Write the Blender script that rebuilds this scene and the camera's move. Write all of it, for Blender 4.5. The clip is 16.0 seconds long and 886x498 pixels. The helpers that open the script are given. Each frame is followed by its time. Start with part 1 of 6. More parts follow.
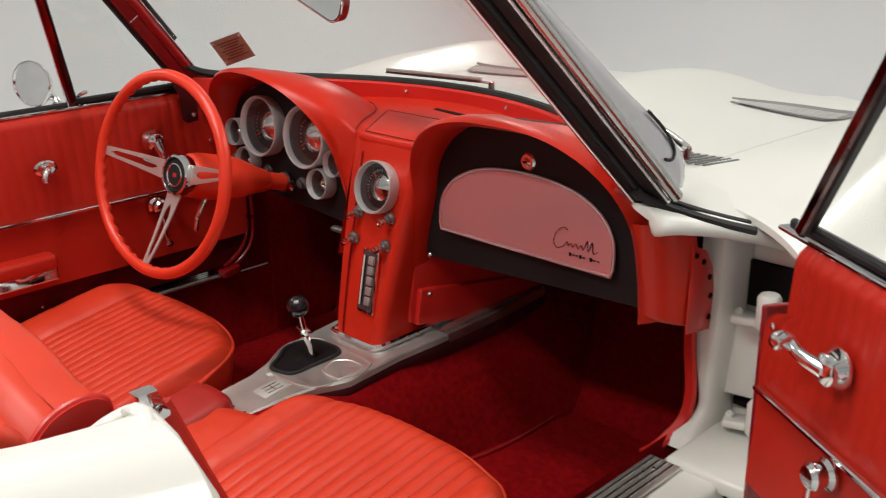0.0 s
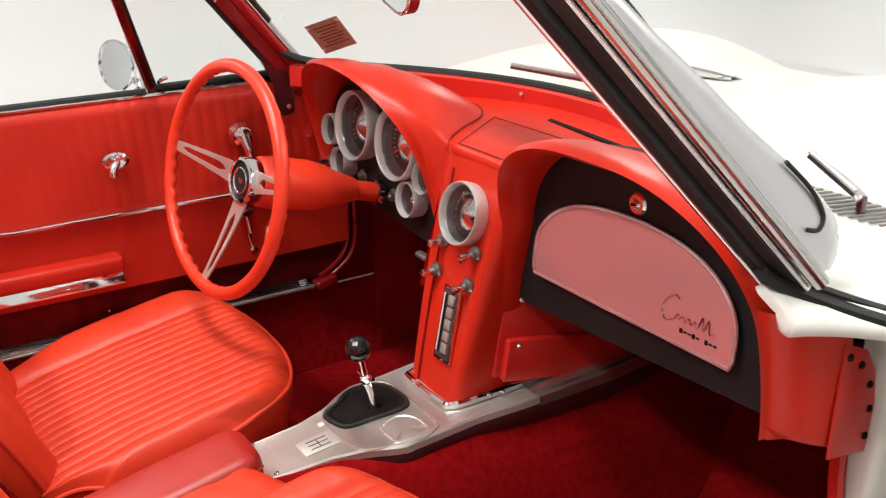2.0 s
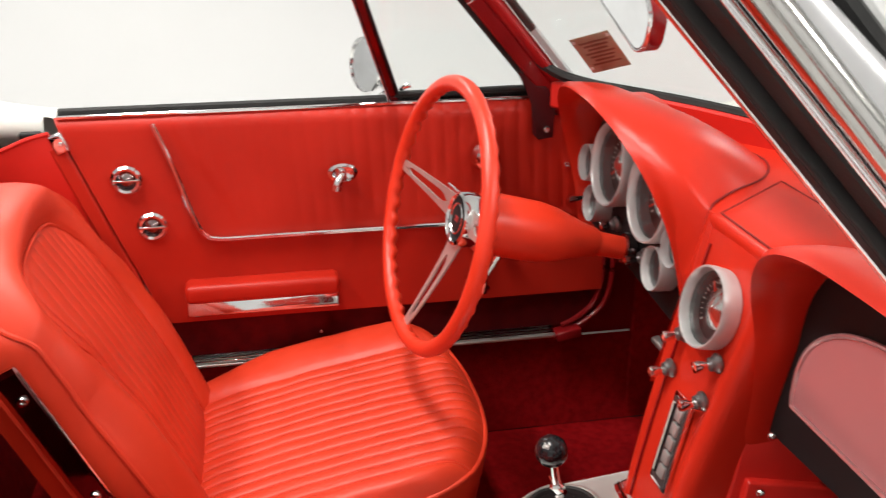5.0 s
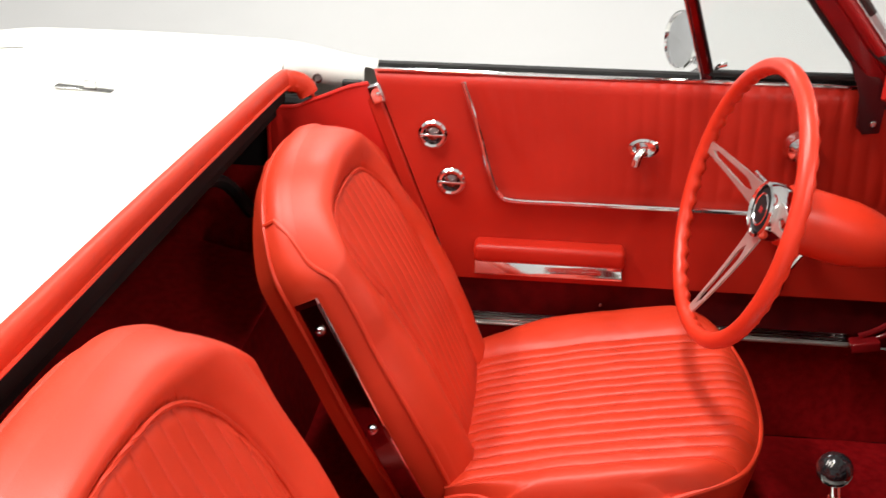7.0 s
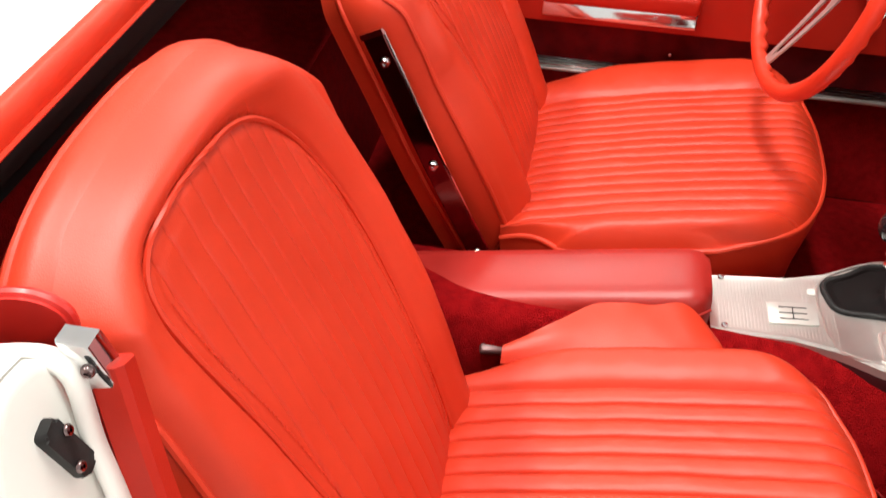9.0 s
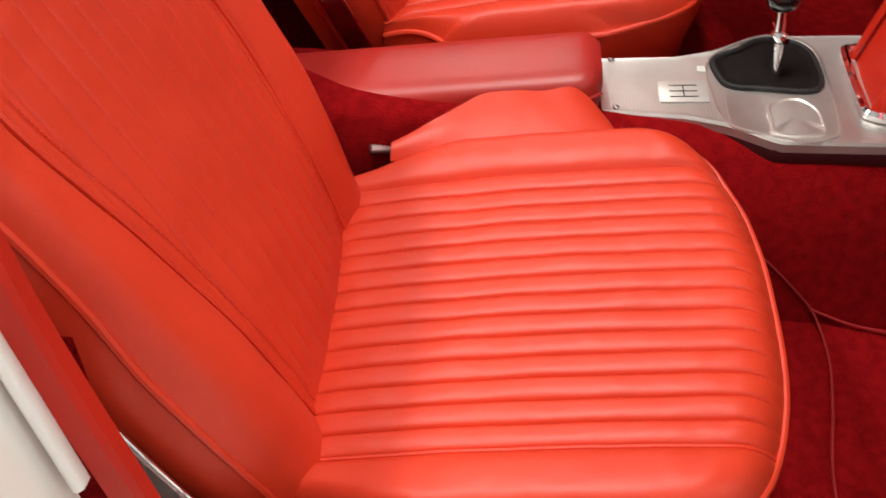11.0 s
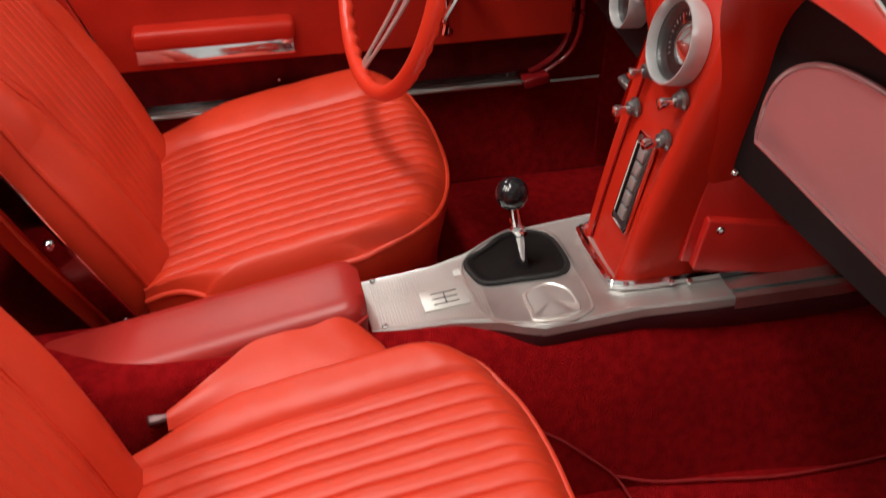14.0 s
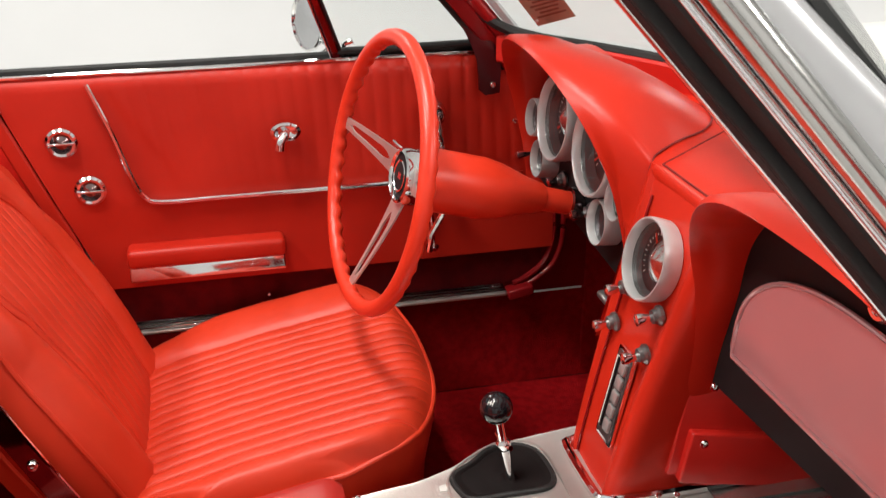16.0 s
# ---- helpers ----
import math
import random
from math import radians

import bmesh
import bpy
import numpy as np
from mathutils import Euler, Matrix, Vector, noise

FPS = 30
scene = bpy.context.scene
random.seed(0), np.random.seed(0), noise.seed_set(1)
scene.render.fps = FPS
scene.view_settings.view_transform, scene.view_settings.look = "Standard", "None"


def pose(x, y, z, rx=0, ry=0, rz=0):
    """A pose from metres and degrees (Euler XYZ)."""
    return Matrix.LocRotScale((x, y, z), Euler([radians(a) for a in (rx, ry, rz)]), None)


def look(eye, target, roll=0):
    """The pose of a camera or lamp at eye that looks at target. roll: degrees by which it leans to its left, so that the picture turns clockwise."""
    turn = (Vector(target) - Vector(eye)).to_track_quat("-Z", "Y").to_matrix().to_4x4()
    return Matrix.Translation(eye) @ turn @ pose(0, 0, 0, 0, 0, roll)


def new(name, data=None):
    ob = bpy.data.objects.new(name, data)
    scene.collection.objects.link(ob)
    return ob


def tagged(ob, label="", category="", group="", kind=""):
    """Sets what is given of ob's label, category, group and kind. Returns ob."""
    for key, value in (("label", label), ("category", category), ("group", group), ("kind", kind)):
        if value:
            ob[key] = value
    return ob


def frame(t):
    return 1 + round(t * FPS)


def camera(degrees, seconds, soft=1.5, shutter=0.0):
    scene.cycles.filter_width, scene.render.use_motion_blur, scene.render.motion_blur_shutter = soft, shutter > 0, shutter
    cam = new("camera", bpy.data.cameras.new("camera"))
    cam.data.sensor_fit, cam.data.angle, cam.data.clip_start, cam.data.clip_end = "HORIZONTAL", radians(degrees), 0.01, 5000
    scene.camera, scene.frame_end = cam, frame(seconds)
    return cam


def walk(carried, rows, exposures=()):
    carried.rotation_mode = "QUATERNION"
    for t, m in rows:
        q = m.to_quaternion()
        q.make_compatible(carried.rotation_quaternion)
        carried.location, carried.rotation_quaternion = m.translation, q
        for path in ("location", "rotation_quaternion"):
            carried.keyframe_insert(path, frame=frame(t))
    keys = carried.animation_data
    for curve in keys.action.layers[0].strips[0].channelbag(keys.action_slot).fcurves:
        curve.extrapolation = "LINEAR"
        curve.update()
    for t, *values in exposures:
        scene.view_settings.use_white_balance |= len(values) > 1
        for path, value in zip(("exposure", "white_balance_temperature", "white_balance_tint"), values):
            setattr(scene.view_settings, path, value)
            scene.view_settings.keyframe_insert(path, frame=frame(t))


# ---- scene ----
cam = camera(48.3, 16.0, 1.15, 0.5)
# seconds, eye and target in metres, roll in degrees
PATH = [
    (0, (1.406, -1.229, 1.263), (0.07, 0.109, 0.61), -0.8),
    (0.5, (1.368, -1.134, 1.262), (-0.041, 0.123, 0.603), -0.7),
    (1, (1.332, -1.019, 1.264), (-0.151, 0.143, 0.593), -0.7),
    (1.5, (1.302, -0.926, 1.261), (-0.233, 0.16, 0.579), -0.6),
    (2, (1.256, -0.843, 1.258), (-0.322, 0.161, 0.552), -0.5),
    (2.5, (1.21, -0.764, 1.259), (-0.402, 0.15, 0.506), -0.5),
    (3, (1.163, -0.695, 1.258), (-0.497, 0.118, 0.495), -0.5),
    (3.2, (1.145, -0.677, 1.263), (-0.534, 0.099, 0.503), -0.6),
    (5.3, (1.009, -0.549, 1.267), (-0.825, -0.267, 0.523), 0.6),
    (5.5, (1.007, -0.554, 1.269), (-0.836, -0.34, 0.523), 0.7),
    (6, (1.006, -0.566, 1.271), (-0.848, -0.518, 0.523), 0.8),
    (6.5, (1.004, -0.564, 1.266), (-0.848, -0.636, 0.513), 0.9),
    (7, (1.006, -0.576, 1.266), (-0.816, -0.749, 0.458), 1.1),
    (7.5, (1.006, -0.575, 1.26), (-0.77, -0.802, 0.368), 1.3),
    (8, (1.011, -0.578, 1.255), (-0.702, -0.842, 0.257), 1.4),
    (8.5, (1.012, -0.593, 1.246), (-0.618, -0.832, 0.113), 2.4),
    (9, (1.01, -0.593, 1.239), (-0.55, -0.818, 0.008), 2.6),
    (9.5, (1.009, -0.592, 1.233), (-0.483, -0.801, -0.083), 2.8),
    (9.7, (1.008, -0.591, 1.229), (-0.452, -0.784, -0.124), 2.8),
    (11.8, (1.002, -0.55, 1.176), (-0.308, -0.436, -0.331), 2.3),
    (12, (1.002, -0.545, 1.176), (-0.312, -0.39, -0.325), 1.9),
    (12.5, (0.992, -0.53, 1.19), (-0.361, -0.295, -0.265), 1.0),
    (13, (0.995, -0.53, 1.195), (-0.436, -0.24, -0.171), 0.9),
    (13.5, (0.996, -0.524, 1.206), (-0.514, -0.19, -0.062), 0.5),
    (14, (0.996, -0.52, 1.218), (-0.593, -0.15, 0.061), 0.3),
    (14.5, (1.001, -0.519, 1.225), (-0.653, -0.123, 0.172), 0.3),
    (15, (1.004, -0.519, 1.233), (-0.705, -0.103, 0.281), 0.3),
    (15.5, (1.008, -0.522, 1.242), (-0.739, -0.09, 0.368), 0.3),
    (16, (1.009, -0.514, 1.248), (-0.769, -0.083, 0.44), 0.0),
]
# END PATH
EXPOSURES = [(0.0, -0.65), (0.5, -0.5), (1.0, -0.32), (1.5, -0.12), (3.0, 0.1), (5.5, -0.03), (7.0, 0.0), (9.5, 0.22), (12.0, -0.46), (14.5, -0.47), (15.0, -0.40), (16.0, -0.1)]
walk(cam, [(t, look(eye, target, roll)) for t, eye, target, roll in PATH], EXPOSURES)



# ---- world and light ----
world = bpy.data.worlds.new("studio_world")
scene.world = world
world.use_nodes = True
world.node_tree.nodes["Background"].inputs[0].default_value = (0.9, 0.95, 1.0, 1)
world.node_tree.nodes["Background"].inputs[1].default_value = 0.25


def area_lamp(name, eye, target, sx, sy, watts, colour=(1.0, 0.97, 0.91)):
    data = bpy.data.lights.new(name, "AREA")
    data.shape, data.size, data.size_y, data.energy, data.color = "RECTANGLE", sx, sy, watts, colour
    ob = new(name, data)
    ob.matrix_world = look(eye, target)
    return ob


LAMPS = [((0.3, -2.55, 3.35), 88), ((0.1, -0.95, 3.35), 66), ((-3.6, -1.4, 3.35), 56), ((3.2, 1.30, 3.35), 66), ((-2.6, 3.8, 3.35), 78), ((2.2, 4.0, 3.35), 120)]
for place, watts in LAMPS:
    area_lamp("ceiling_lamp_light", place, (place[0], place[1], 0), 1.2, 0.3, watts)


# ---- materials ----
def nodes_of(name):
    m = bpy.data.materials.new(name)
    m.use_nodes = True
    return m, m.node_tree.nodes, m.node_tree.links, m.node_tree.nodes["Principled BSDF"]


def ramp_mix(n, l, fac, a, b):
    mix = n.new("ShaderNodeMix")
    mix.data_type = "RGBA"
    mix.inputs[6].default_value, mix.inputs[7].default_value = (*a, 1), (*b, 1)
    l.new(fac, mix.inputs[0])
    return mix.outputs[2]


def surface(name, a, b, rough, scale=8.0, grain=300.0, bump=0.15, metal=0.0, coat=0.0, dist=0.001, voronoi=False, rough_var=0.08, spec=0.5, sheen=0.0, contrast=(0.35, 0.65)):
    """A surface of two close colours in soft patches, with a fine relief."""
    m, n, l, p = nodes_of(name)
    co = n.new("ShaderNodeTexCoord").outputs["Object"]
    big = n.new("ShaderNodeTexNoise")
    big.inputs["Scale"].default_value, big.inputs["Detail"].default_value = scale, 5
    l.new(co, big.inputs["Vector"])
    rng = n.new("ShaderNodeMapRange")
    rng.inputs[1].default_value, rng.inputs[2].default_value = contrast
    l.new(big.outputs[0], rng.inputs[0])
    l.new(ramp_mix(n, l, rng.outputs[0], a, b), p.inputs["Base Color"])
    fine = n.new("ShaderNodeTexVoronoi" if voronoi else "ShaderNodeTexNoise")
    fine.inputs["Scale"].default_value = grain
    l.new(co, fine.inputs["Vector"])
    bn = n.new("ShaderNodeBump")
    bn.inputs["Strength"].default_value, bn.inputs["Distance"].default_value = bump, dist
    l.new(fine.outputs[0], bn.inputs["Height"])
    l.new(bn.outputs[0], p.inputs["Normal"])
    rr = n.new("ShaderNodeMapRange")
    rr.inputs[3].default_value, rr.inputs[4].default_value = max(0.02, rough - rough_var), min(1, rough + rough_var)
    l.new(big.outputs[0], rr.inputs[0])
    l.new(rr.outputs[0], p.inputs["Roughness"])
    p.inputs["Metallic"].default_value = metal
    p.inputs["Coat Weight"].default_value = coat
    p.inputs["Coat Roughness"].default_value = 0.06
    p.inputs["Specular IOR Level"].default_value = spec
    p.inputs["Sheen Weight"].default_value = sheen
    return m


VINYL = surface("red_vinyl", (0.43, 0.016, 0.007), (0.49, 0.020, 0.009), 0.42, 6, 900, 0.12, voronoi=True, dist=0.0006, spec=0.28)
SEAT = surface("red_seat_vinyl", (0.61, 0.037, 0.012), (0.66, 0.043, 0.014), 0.46, 9, 800, 0.16, voronoi=True, dist=0.0006)
PAD = surface("red_dash_pad", (0.55, 0.021, 0.008), (0.61, 0.026, 0.010), 0.33, 5, 1100, 0.10, voronoi=True, dist=0.0005, spec=0.32)
PAINTED = surface("red_painted_metal", (0.56, 0.016, 0.010), (0.60, 0.018, 0.012), 0.38, 5, 600, 0.04, coat=0.1)
# maroon paint, also red trim with shade or reflection put into its colour
DARKRED = surface("maroon_and_shaded_red_metal", (0.20, 0.006, 0.008), (0.26, 0.008, 0.010), 0.22, 9, 500, 0.03, coat=0.5)
WHEELRED = surface("red_wheel_plastic", (0.72, 0.038, 0.014), (0.78, 0.045, 0.018), 0.34, 12, 700, 0.05)
CARPET = surface("dark_red_carpet", (0.26, 0.003, 0.005), (0.37, 0.006, 0.008), 0.95, 70, 520, 1.0, dist=0.005, spec=0.05)
WHITE = surface("ermine_white_paint", (0.79, 0.79, 0.745), (0.81, 0.81, 0.765), 0.32, 3, 60, 0.01, coat=0.2)
CHROME = surface("chrome", (0.78, 0.78, 0.79), (0.84, 0.84, 0.85), 0.07, 20, 200, 0.02, metal=1.0, rough_var=0.03)
STEEL = surface("brushed_aluminium", (0.70, 0.685, 0.65), (0.80, 0.785, 0.75), 0.38, 14, 900, 0.2, metal=0.87, rough_var=0.08)
SILVER = surface("bright_trim", (0.56, 0.56, 0.56), (0.64, 0.64, 0.64), 0.22, 8, 300, 0.03, metal=0.45)
CHANNEL = surface("polished_channel", (0.46, 0.455, 0.44), (0.54, 0.535, 0.52), 0.13, 7, 200, 0.03, metal=1.0, rough_var=0.05)
# polished metal; the cockpit's red reflection is put into its base colour
REDTINTCHROME = surface("metal_with_red_reflection_tint", (0.17, 0.018, 0.022), (0.21, 0.024, 0.028), 0.14, 9, 300, 0.03, metal=0.9)
BEZEL = surface("satin_grey_bezel", (0.57, 0.58, 0.58), (0.63, 0.64, 0.64), 0.32, 12, 800, 0.05, metal=0.35)
DARKCHROME = surface("dark_chrome", (0.24, 0.17, 0.17), (0.28, 0.20, 0.20), 0.1, 15, 200, 0.02, metal=1.0)
BLACK = surface("black_crackle", (0.010, 0.009, 0.010), (0.016, 0.014, 0.015), 0.6, 10, 700, 0.1, spec=0.25)
RUBBER = surface("black_rubber", (0.012, 0.012, 0.012), (0.022, 0.022, 0.022), 0.55, 25, 300, 0.2, spec=0.3)
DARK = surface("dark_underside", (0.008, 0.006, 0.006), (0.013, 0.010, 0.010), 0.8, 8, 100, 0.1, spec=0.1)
PINK = surface("brushed_pink_panel", (0.62, 0.29, 0.30), (0.67, 0.32, 0.33), 0.33, 3, 800, 0.05, metal=0.3)
WALL = surface("studio_wall_paint", (0.66, 0.665, 0.672), (0.69, 0.695, 0.702), 0.8, 0.7, 40, 0.05)
STUDIO_FLOOR = surface("studio_floor_paint", (0.60, 0.60, 0.59), (0.65, 0.65, 0.64), 0.5, 1.2, 30, 0.05)
CEILING = surface("ceiling_paint", (0.72, 0.72, 0.72), (0.76, 0.76, 0.76), 0.9, 0.7, 20, 0.05)


def plain(name, colour, rough=0.4, metal=0.0):
    return surface(name, colour, tuple(min(1, c * 1.12) for c in colour), rough, 15, 300, 0.03, metal=metal)


def glass_material():
    m, n, l, p = nodes_of("clear_glass")
    out = n["Material Output"]
    clear, gloss, mix, rim = n.new("ShaderNodeBsdfTransparent"), n.new("ShaderNodeBsdfGlossy"), n.new("ShaderNodeMixShader"), n.new("ShaderNodeLayerWeight")
    power, scaled = n.new("ShaderNodeMath"), n.new("ShaderNodeMath")
    clear.inputs[0].default_value = (0.95, 0.97, 0.96, 1)
    gloss.inputs["Roughness"].default_value = 0.05
    power.operation, power.inputs[1].default_value = "POWER", 5.0
    scaled.operation, scaled.inputs[1].default_value, scaled.inputs[2].default_value = "MULTIPLY_ADD", 0.9, 0.06
    l.new(rim.outputs["Facing"], power.inputs[0])
    l.new(power.outputs[0], scaled.inputs[0])
    l.new(scaled.outputs[0], mix.inputs[0])
    l.new(clear.outputs[0], mix.inputs[1])
    l.new(gloss.outputs[0], mix.inputs[2])
    l.new(mix.outputs[0], out.inputs["Surface"])
    return m


GLASS = glass_material()
MIRROR = plain("mirror_glass", (0.85, 0.86, 0.87), 0.03, 1.0)


# ---- mesh builders ----
class Geo:
    """Collects vertices and faces of one mesh."""

    def __init__(self):
        self.v, self.f = [], []

    def grid(self, rows, close_u=False, close_v=False, cap=False):
        rows = [[tuple(p) for p in r] for r in rows]
        nu, nv, base = len(rows), len(rows[0]), len(self.v)
        for r in rows:
            self.v.extend(r)
        for i in range(nu if close_u else nu - 1):
            for j in range(nv if close_v else nv - 1):
                a, b = base + i * nv, base + (i + 1) % nu * nv
                k = (j + 1) % nv
                self.f.append((a + j, a + k, b + k, b + j))
        if cap:
            self.f.append(tuple(base + j for j in range(nv))[::-1])
            self.f.append(tuple(base + (nu - 1) * nv + j for j in range(nv)))
        return self

    def sweep(self, path, profile, up=(0, 0, 1), closed=False, cap=True):
        """Carries a closed profile of (side, up) offsets along a path."""
        path = [Vector(p) for p in path]
        rows, n = [], len(path)
        for i, p in enumerate(path):
            a = path[(i - 1) % n] if closed or i > 0 else p
            b = path[(i + 1) % n] if closed or i < n - 1 else p
            d = (b - a).normalized()
            side = d.cross(Vector(up))
            side = side.normalized() if side.length > 1e-6 else Vector((1, 0, 0))
            top = side.cross(d).normalized()
            pr = profile(i / (n - 1)) if callable(profile) else profile
            rows.append([p + side * s + top * h for s, h in pr])
        return self.grid(rows, closed, True, cap and not closed)

    def tube(self, path, r, n=10, closed=False, up=(0, 0, 1)):
        if callable(r):
            return self.sweep(path, lambda t: ring2(r(t), n), up, closed)
        return self.sweep(path, ring2(r, n), up, closed)

    def lathe(self, profile, m=None, n=28, cap=True):
        """Turns (radius, height) points about the z axis of m."""
        m = m or Matrix()
        rows = []
        for r, h in profile:
            r = max(r, 1e-5)
            rows.append([m @ Vector((r * math.cos(2 * math.pi * k / n), r * math.sin(2 * math.pi * k / n), h)) for k in range(n)])
        return self.grid(rows, False, True, cap)

    def add(self, bm, m=None):
        base = len(self.v)
        bm.verts.index_update()
        for vert in bm.verts:
            self.v.append(tuple(m @ vert.co if m else vert.co))
        for face in bm.faces:
            self.f.append(tuple(base + vert.index for vert in face.verts))
        bm.free()
        return self

    def box(self, sx, sy, sz, m=None, bevel=0.0, seg=3):
        bm = bmesh.new()
        bmesh.ops.create_cube(bm, size=1, matrix=Matrix.Diagonal((sx, sy, sz, 1)))
        if bevel:
            bmesh.ops.bevel(bm, geom=bm.edges[:], offset=bevel, segments=seg, affect="EDGES", profile=0.5)
        return self.add(bm, m)

    def slab(self, outline, depth, m=None, bevel=0.0, seg=2):
        """A plate of the (x, y) outline, depth thick along z, edges rounded."""
        bm = bmesh.new()
        low = [bm.verts.new((x, y, 0)) for x, y in outline]
        top = [bm.verts.new((x, y, depth)) for x, y in outline]
        n = len(outline)
        bm.faces.new(low[::-1])
        cover = bm.faces.new(top)
        for i in range(n):
            bm.faces.new((low[i], low[(i + 1) % n], top[(i + 1) % n], top[i]))
        if bevel:
            bmesh.ops.bevel(bm, geom=list(cover.edges), offset=bevel, segments=seg, affect="EDGES", profile=0.5)
        return self.add(bm, m)


def ring2(r, n=10):
    return [(r * math.cos(2 * math.pi * k / n), r * math.sin(2 * math.pi * k / n)) for k in range(n)]


def rect2(w, h, r=0.0):
    """A rectangle profile with cut corners."""
    a, b = w / 2, h / 2
    if not r:
        return [(-a, -b), (a, -b), (a, b), (-a, b)]
    return [(-a + r, -b), (a - r, -b), (a, -b + r), (a, b - r), (a - r, b), (-a + r, b), (-a, b - r), (-a, -b + r)]


def round_rect(w, h, r, n=6):
    pts = []
    for cx, cy, a0 in ((w / 2 - r, h / 2 - r, 0), (-w / 2 + r, h / 2 - r, 90), (-w / 2 + r, -h / 2 + r, 180), (w / 2 - r, -h / 2 + r, 270)):
        pts += [(cx + r * math.cos(radians(a0 + 90 * k / n)), cy + r * math.sin(radians(a0 + 90 * k / n))) for k in range(n + 1)]
    return pts


def spline(points, n=8, closed=False):
    """A smooth curve through the points."""
    p = [Vector(q) for q in points]
    out, count = [], len(p)
    for i in range(count if closed else count - 1):
        if closed:
            a, b, c, d = p[(i - 1) % count], p[i], p[(i + 1) % count], p[(i + 2) % count]
        else:
            a, b, c, d = p[max(i - 1, 0)], p[i], p[i + 1], p[min(i + 2, count - 1)]
        for k in range(n):
            t = k / n
            out.append(0.5 * (2 * b + (c - a) * t + (2 * a - 5 * b + 4 * c - d) * t * t + (3 * b - a - 3 * c + d) * t ** 3))
    if not closed:
        out.append(p[-1])
    return out


def smooth_step(a, b, x):
    t = min(1.0, max(0.0, (x - a) / (b - a)))
    return t * t * (3 - 2 * t)


def empty_thing(name, place, label, category, group="", kind=""):
    ob = new(name)
    ob.location = place
    ob.empty_display_size = 0.05
    return tagged(ob, label, category, group, kind)


def base_of(ob):
    m = ob.matrix_basis.copy()
    return base_of(ob.parent) @ ob.matrix_parent_inverse @ m if ob.parent else m


def part(name, geo, material, parent=None, label="", angle=38, flip=False):
    """Links the collected geometry as one mesh under a thing or a part."""
    data = bpy.data.meshes.new(name)
    data.from_pydata(geo.v, [], geo.f)
    bm = bmesh.new()
    bm.from_mesh(data)
    bmesh.ops.recalc_face_normals(bm, faces=bm.faces[:])
    if flip:
        bmesh.ops.reverse_faces(bm, faces=bm.faces[:])
    bm.to_mesh(data)
    bm.free()
    data.shade_smooth()
    data.set_sharp_from_angle(angle=radians(angle))
    data.materials.append(material)
    ob = new(name, data)
    if parent:
        ob.parent = parent
        ob.matrix_parent_inverse = base_of(parent).inverted()
    if label:
        tagged(ob, label)
    return ob


def screw(parent, place, direction, r=0.004, name="screw", material=None):
    m = Matrix.Translation(place) @ Vector(direction).to_track_quat("Z", "Y").to_matrix().to_4x4()
    g = Geo().lathe([(r, 0), (r, 0.25 * r), (0.75 * r, 0.6 * r), (0.3 * r, 0.7 * r), (0.25 * r, 0.35 * r), (0, 0.35 * r)], m, 12)
    return part(name, g, material or CHROME, parent)


def frame_at(place, direction, up=(0, 0, 1)):
    """A pose whose z points along direction and whose y is as near to up as can be."""
    z = Vector(direction).normalized()
    x = Vector(up).cross(z).normalized()
    y = z.cross(x)
    m = Matrix((x, y, z)).transposed().to_4x4()
    m.translation = place
    return m


# ---- studio ----
def wall(name, x0, x1, y0, y1, z0, z1, material, label):
    g = Geo().box(x1 - x0, y1 - y0, z1 - z0, pose((x0 + x1) / 2, (y0 + y1) / 2, (z0 + z1) / 2))
    return tagged(part(name, g, material, None), label, name.split("_")[0], "", "structure")


wall("floor", -5, 5, -5.5, 6.5, -0.1, 0, STUDIO_FLOOR, "pale painted studio floor under the car")
wall("ceiling", -5, 5, -5.5, 6.5, 3.4, 3.5, CEILING, "plain white studio ceiling")
wall("wall_north", -5, 5, 6.5, 6.6, 0, 3.4, WALL, "plain pale grey studio wall ahead of the car")
wall("wall_south", -5, 5, -5.6, -5.5, 0, 3.4, WALL, "plain pale grey studio wall behind the car")
wall("wall_west", -5.1, -5, -5.6, 6.6, 0, 3.4, WALL, "plain pale grey studio wall beside the car")
wall("wall_east", 5, 5.1, -5.6, 6.6, 0, 3.4, WALL, "plain pale grey studio wall beside the car")
for place, watts in LAMPS:
    lamp = empty_thing("ceiling_light", (place[0], place[1], 3.4), "flat white rectangular ceiling light with a thin frame", "light", "ceiling lights")
    g = Geo()
    for k in (-1, 1):
        g.box(1.3, 0.04, 0.05, pose(place[0], place[1] + k * 0.18, 3.373))
        g.box(0.04, 0.32, 0.05, pose(place[0] + k * 0.63, place[1], 3.373))
    part("frame", g, CEILING, lamp)

# coved joint of floor and walls
def cove(name, a, b, inward):
    rows = []
    for k in range(33):
        th = math.pi / 2 * k / 32
        rows.append([(p[0] + inward[0] * 1.5 * (1 - math.sin(th)), p[1] + inward[1] * 1.5 * (1 - math.sin(th)), 0.002 + 1.5 * (1 - math.cos(th))) for p in (a, b)])
    ob = part(name, Geo().grid(rows), WALL, None)
    return tagged(ob, "curved plaster cove between floor and wall", "cove", "", "structure")


cove("wall_cove_west", (-4.998, -5.5), (-4.998, 6.5), (1, 0))
cove("wall_cove_north", (-5, 6.498), (5, 6.498), (0, -1))

# ---- car body ----
car = empty_thing("sports_car", (0, 0, 0), "glossy white sports car body with open cockpit", "car")


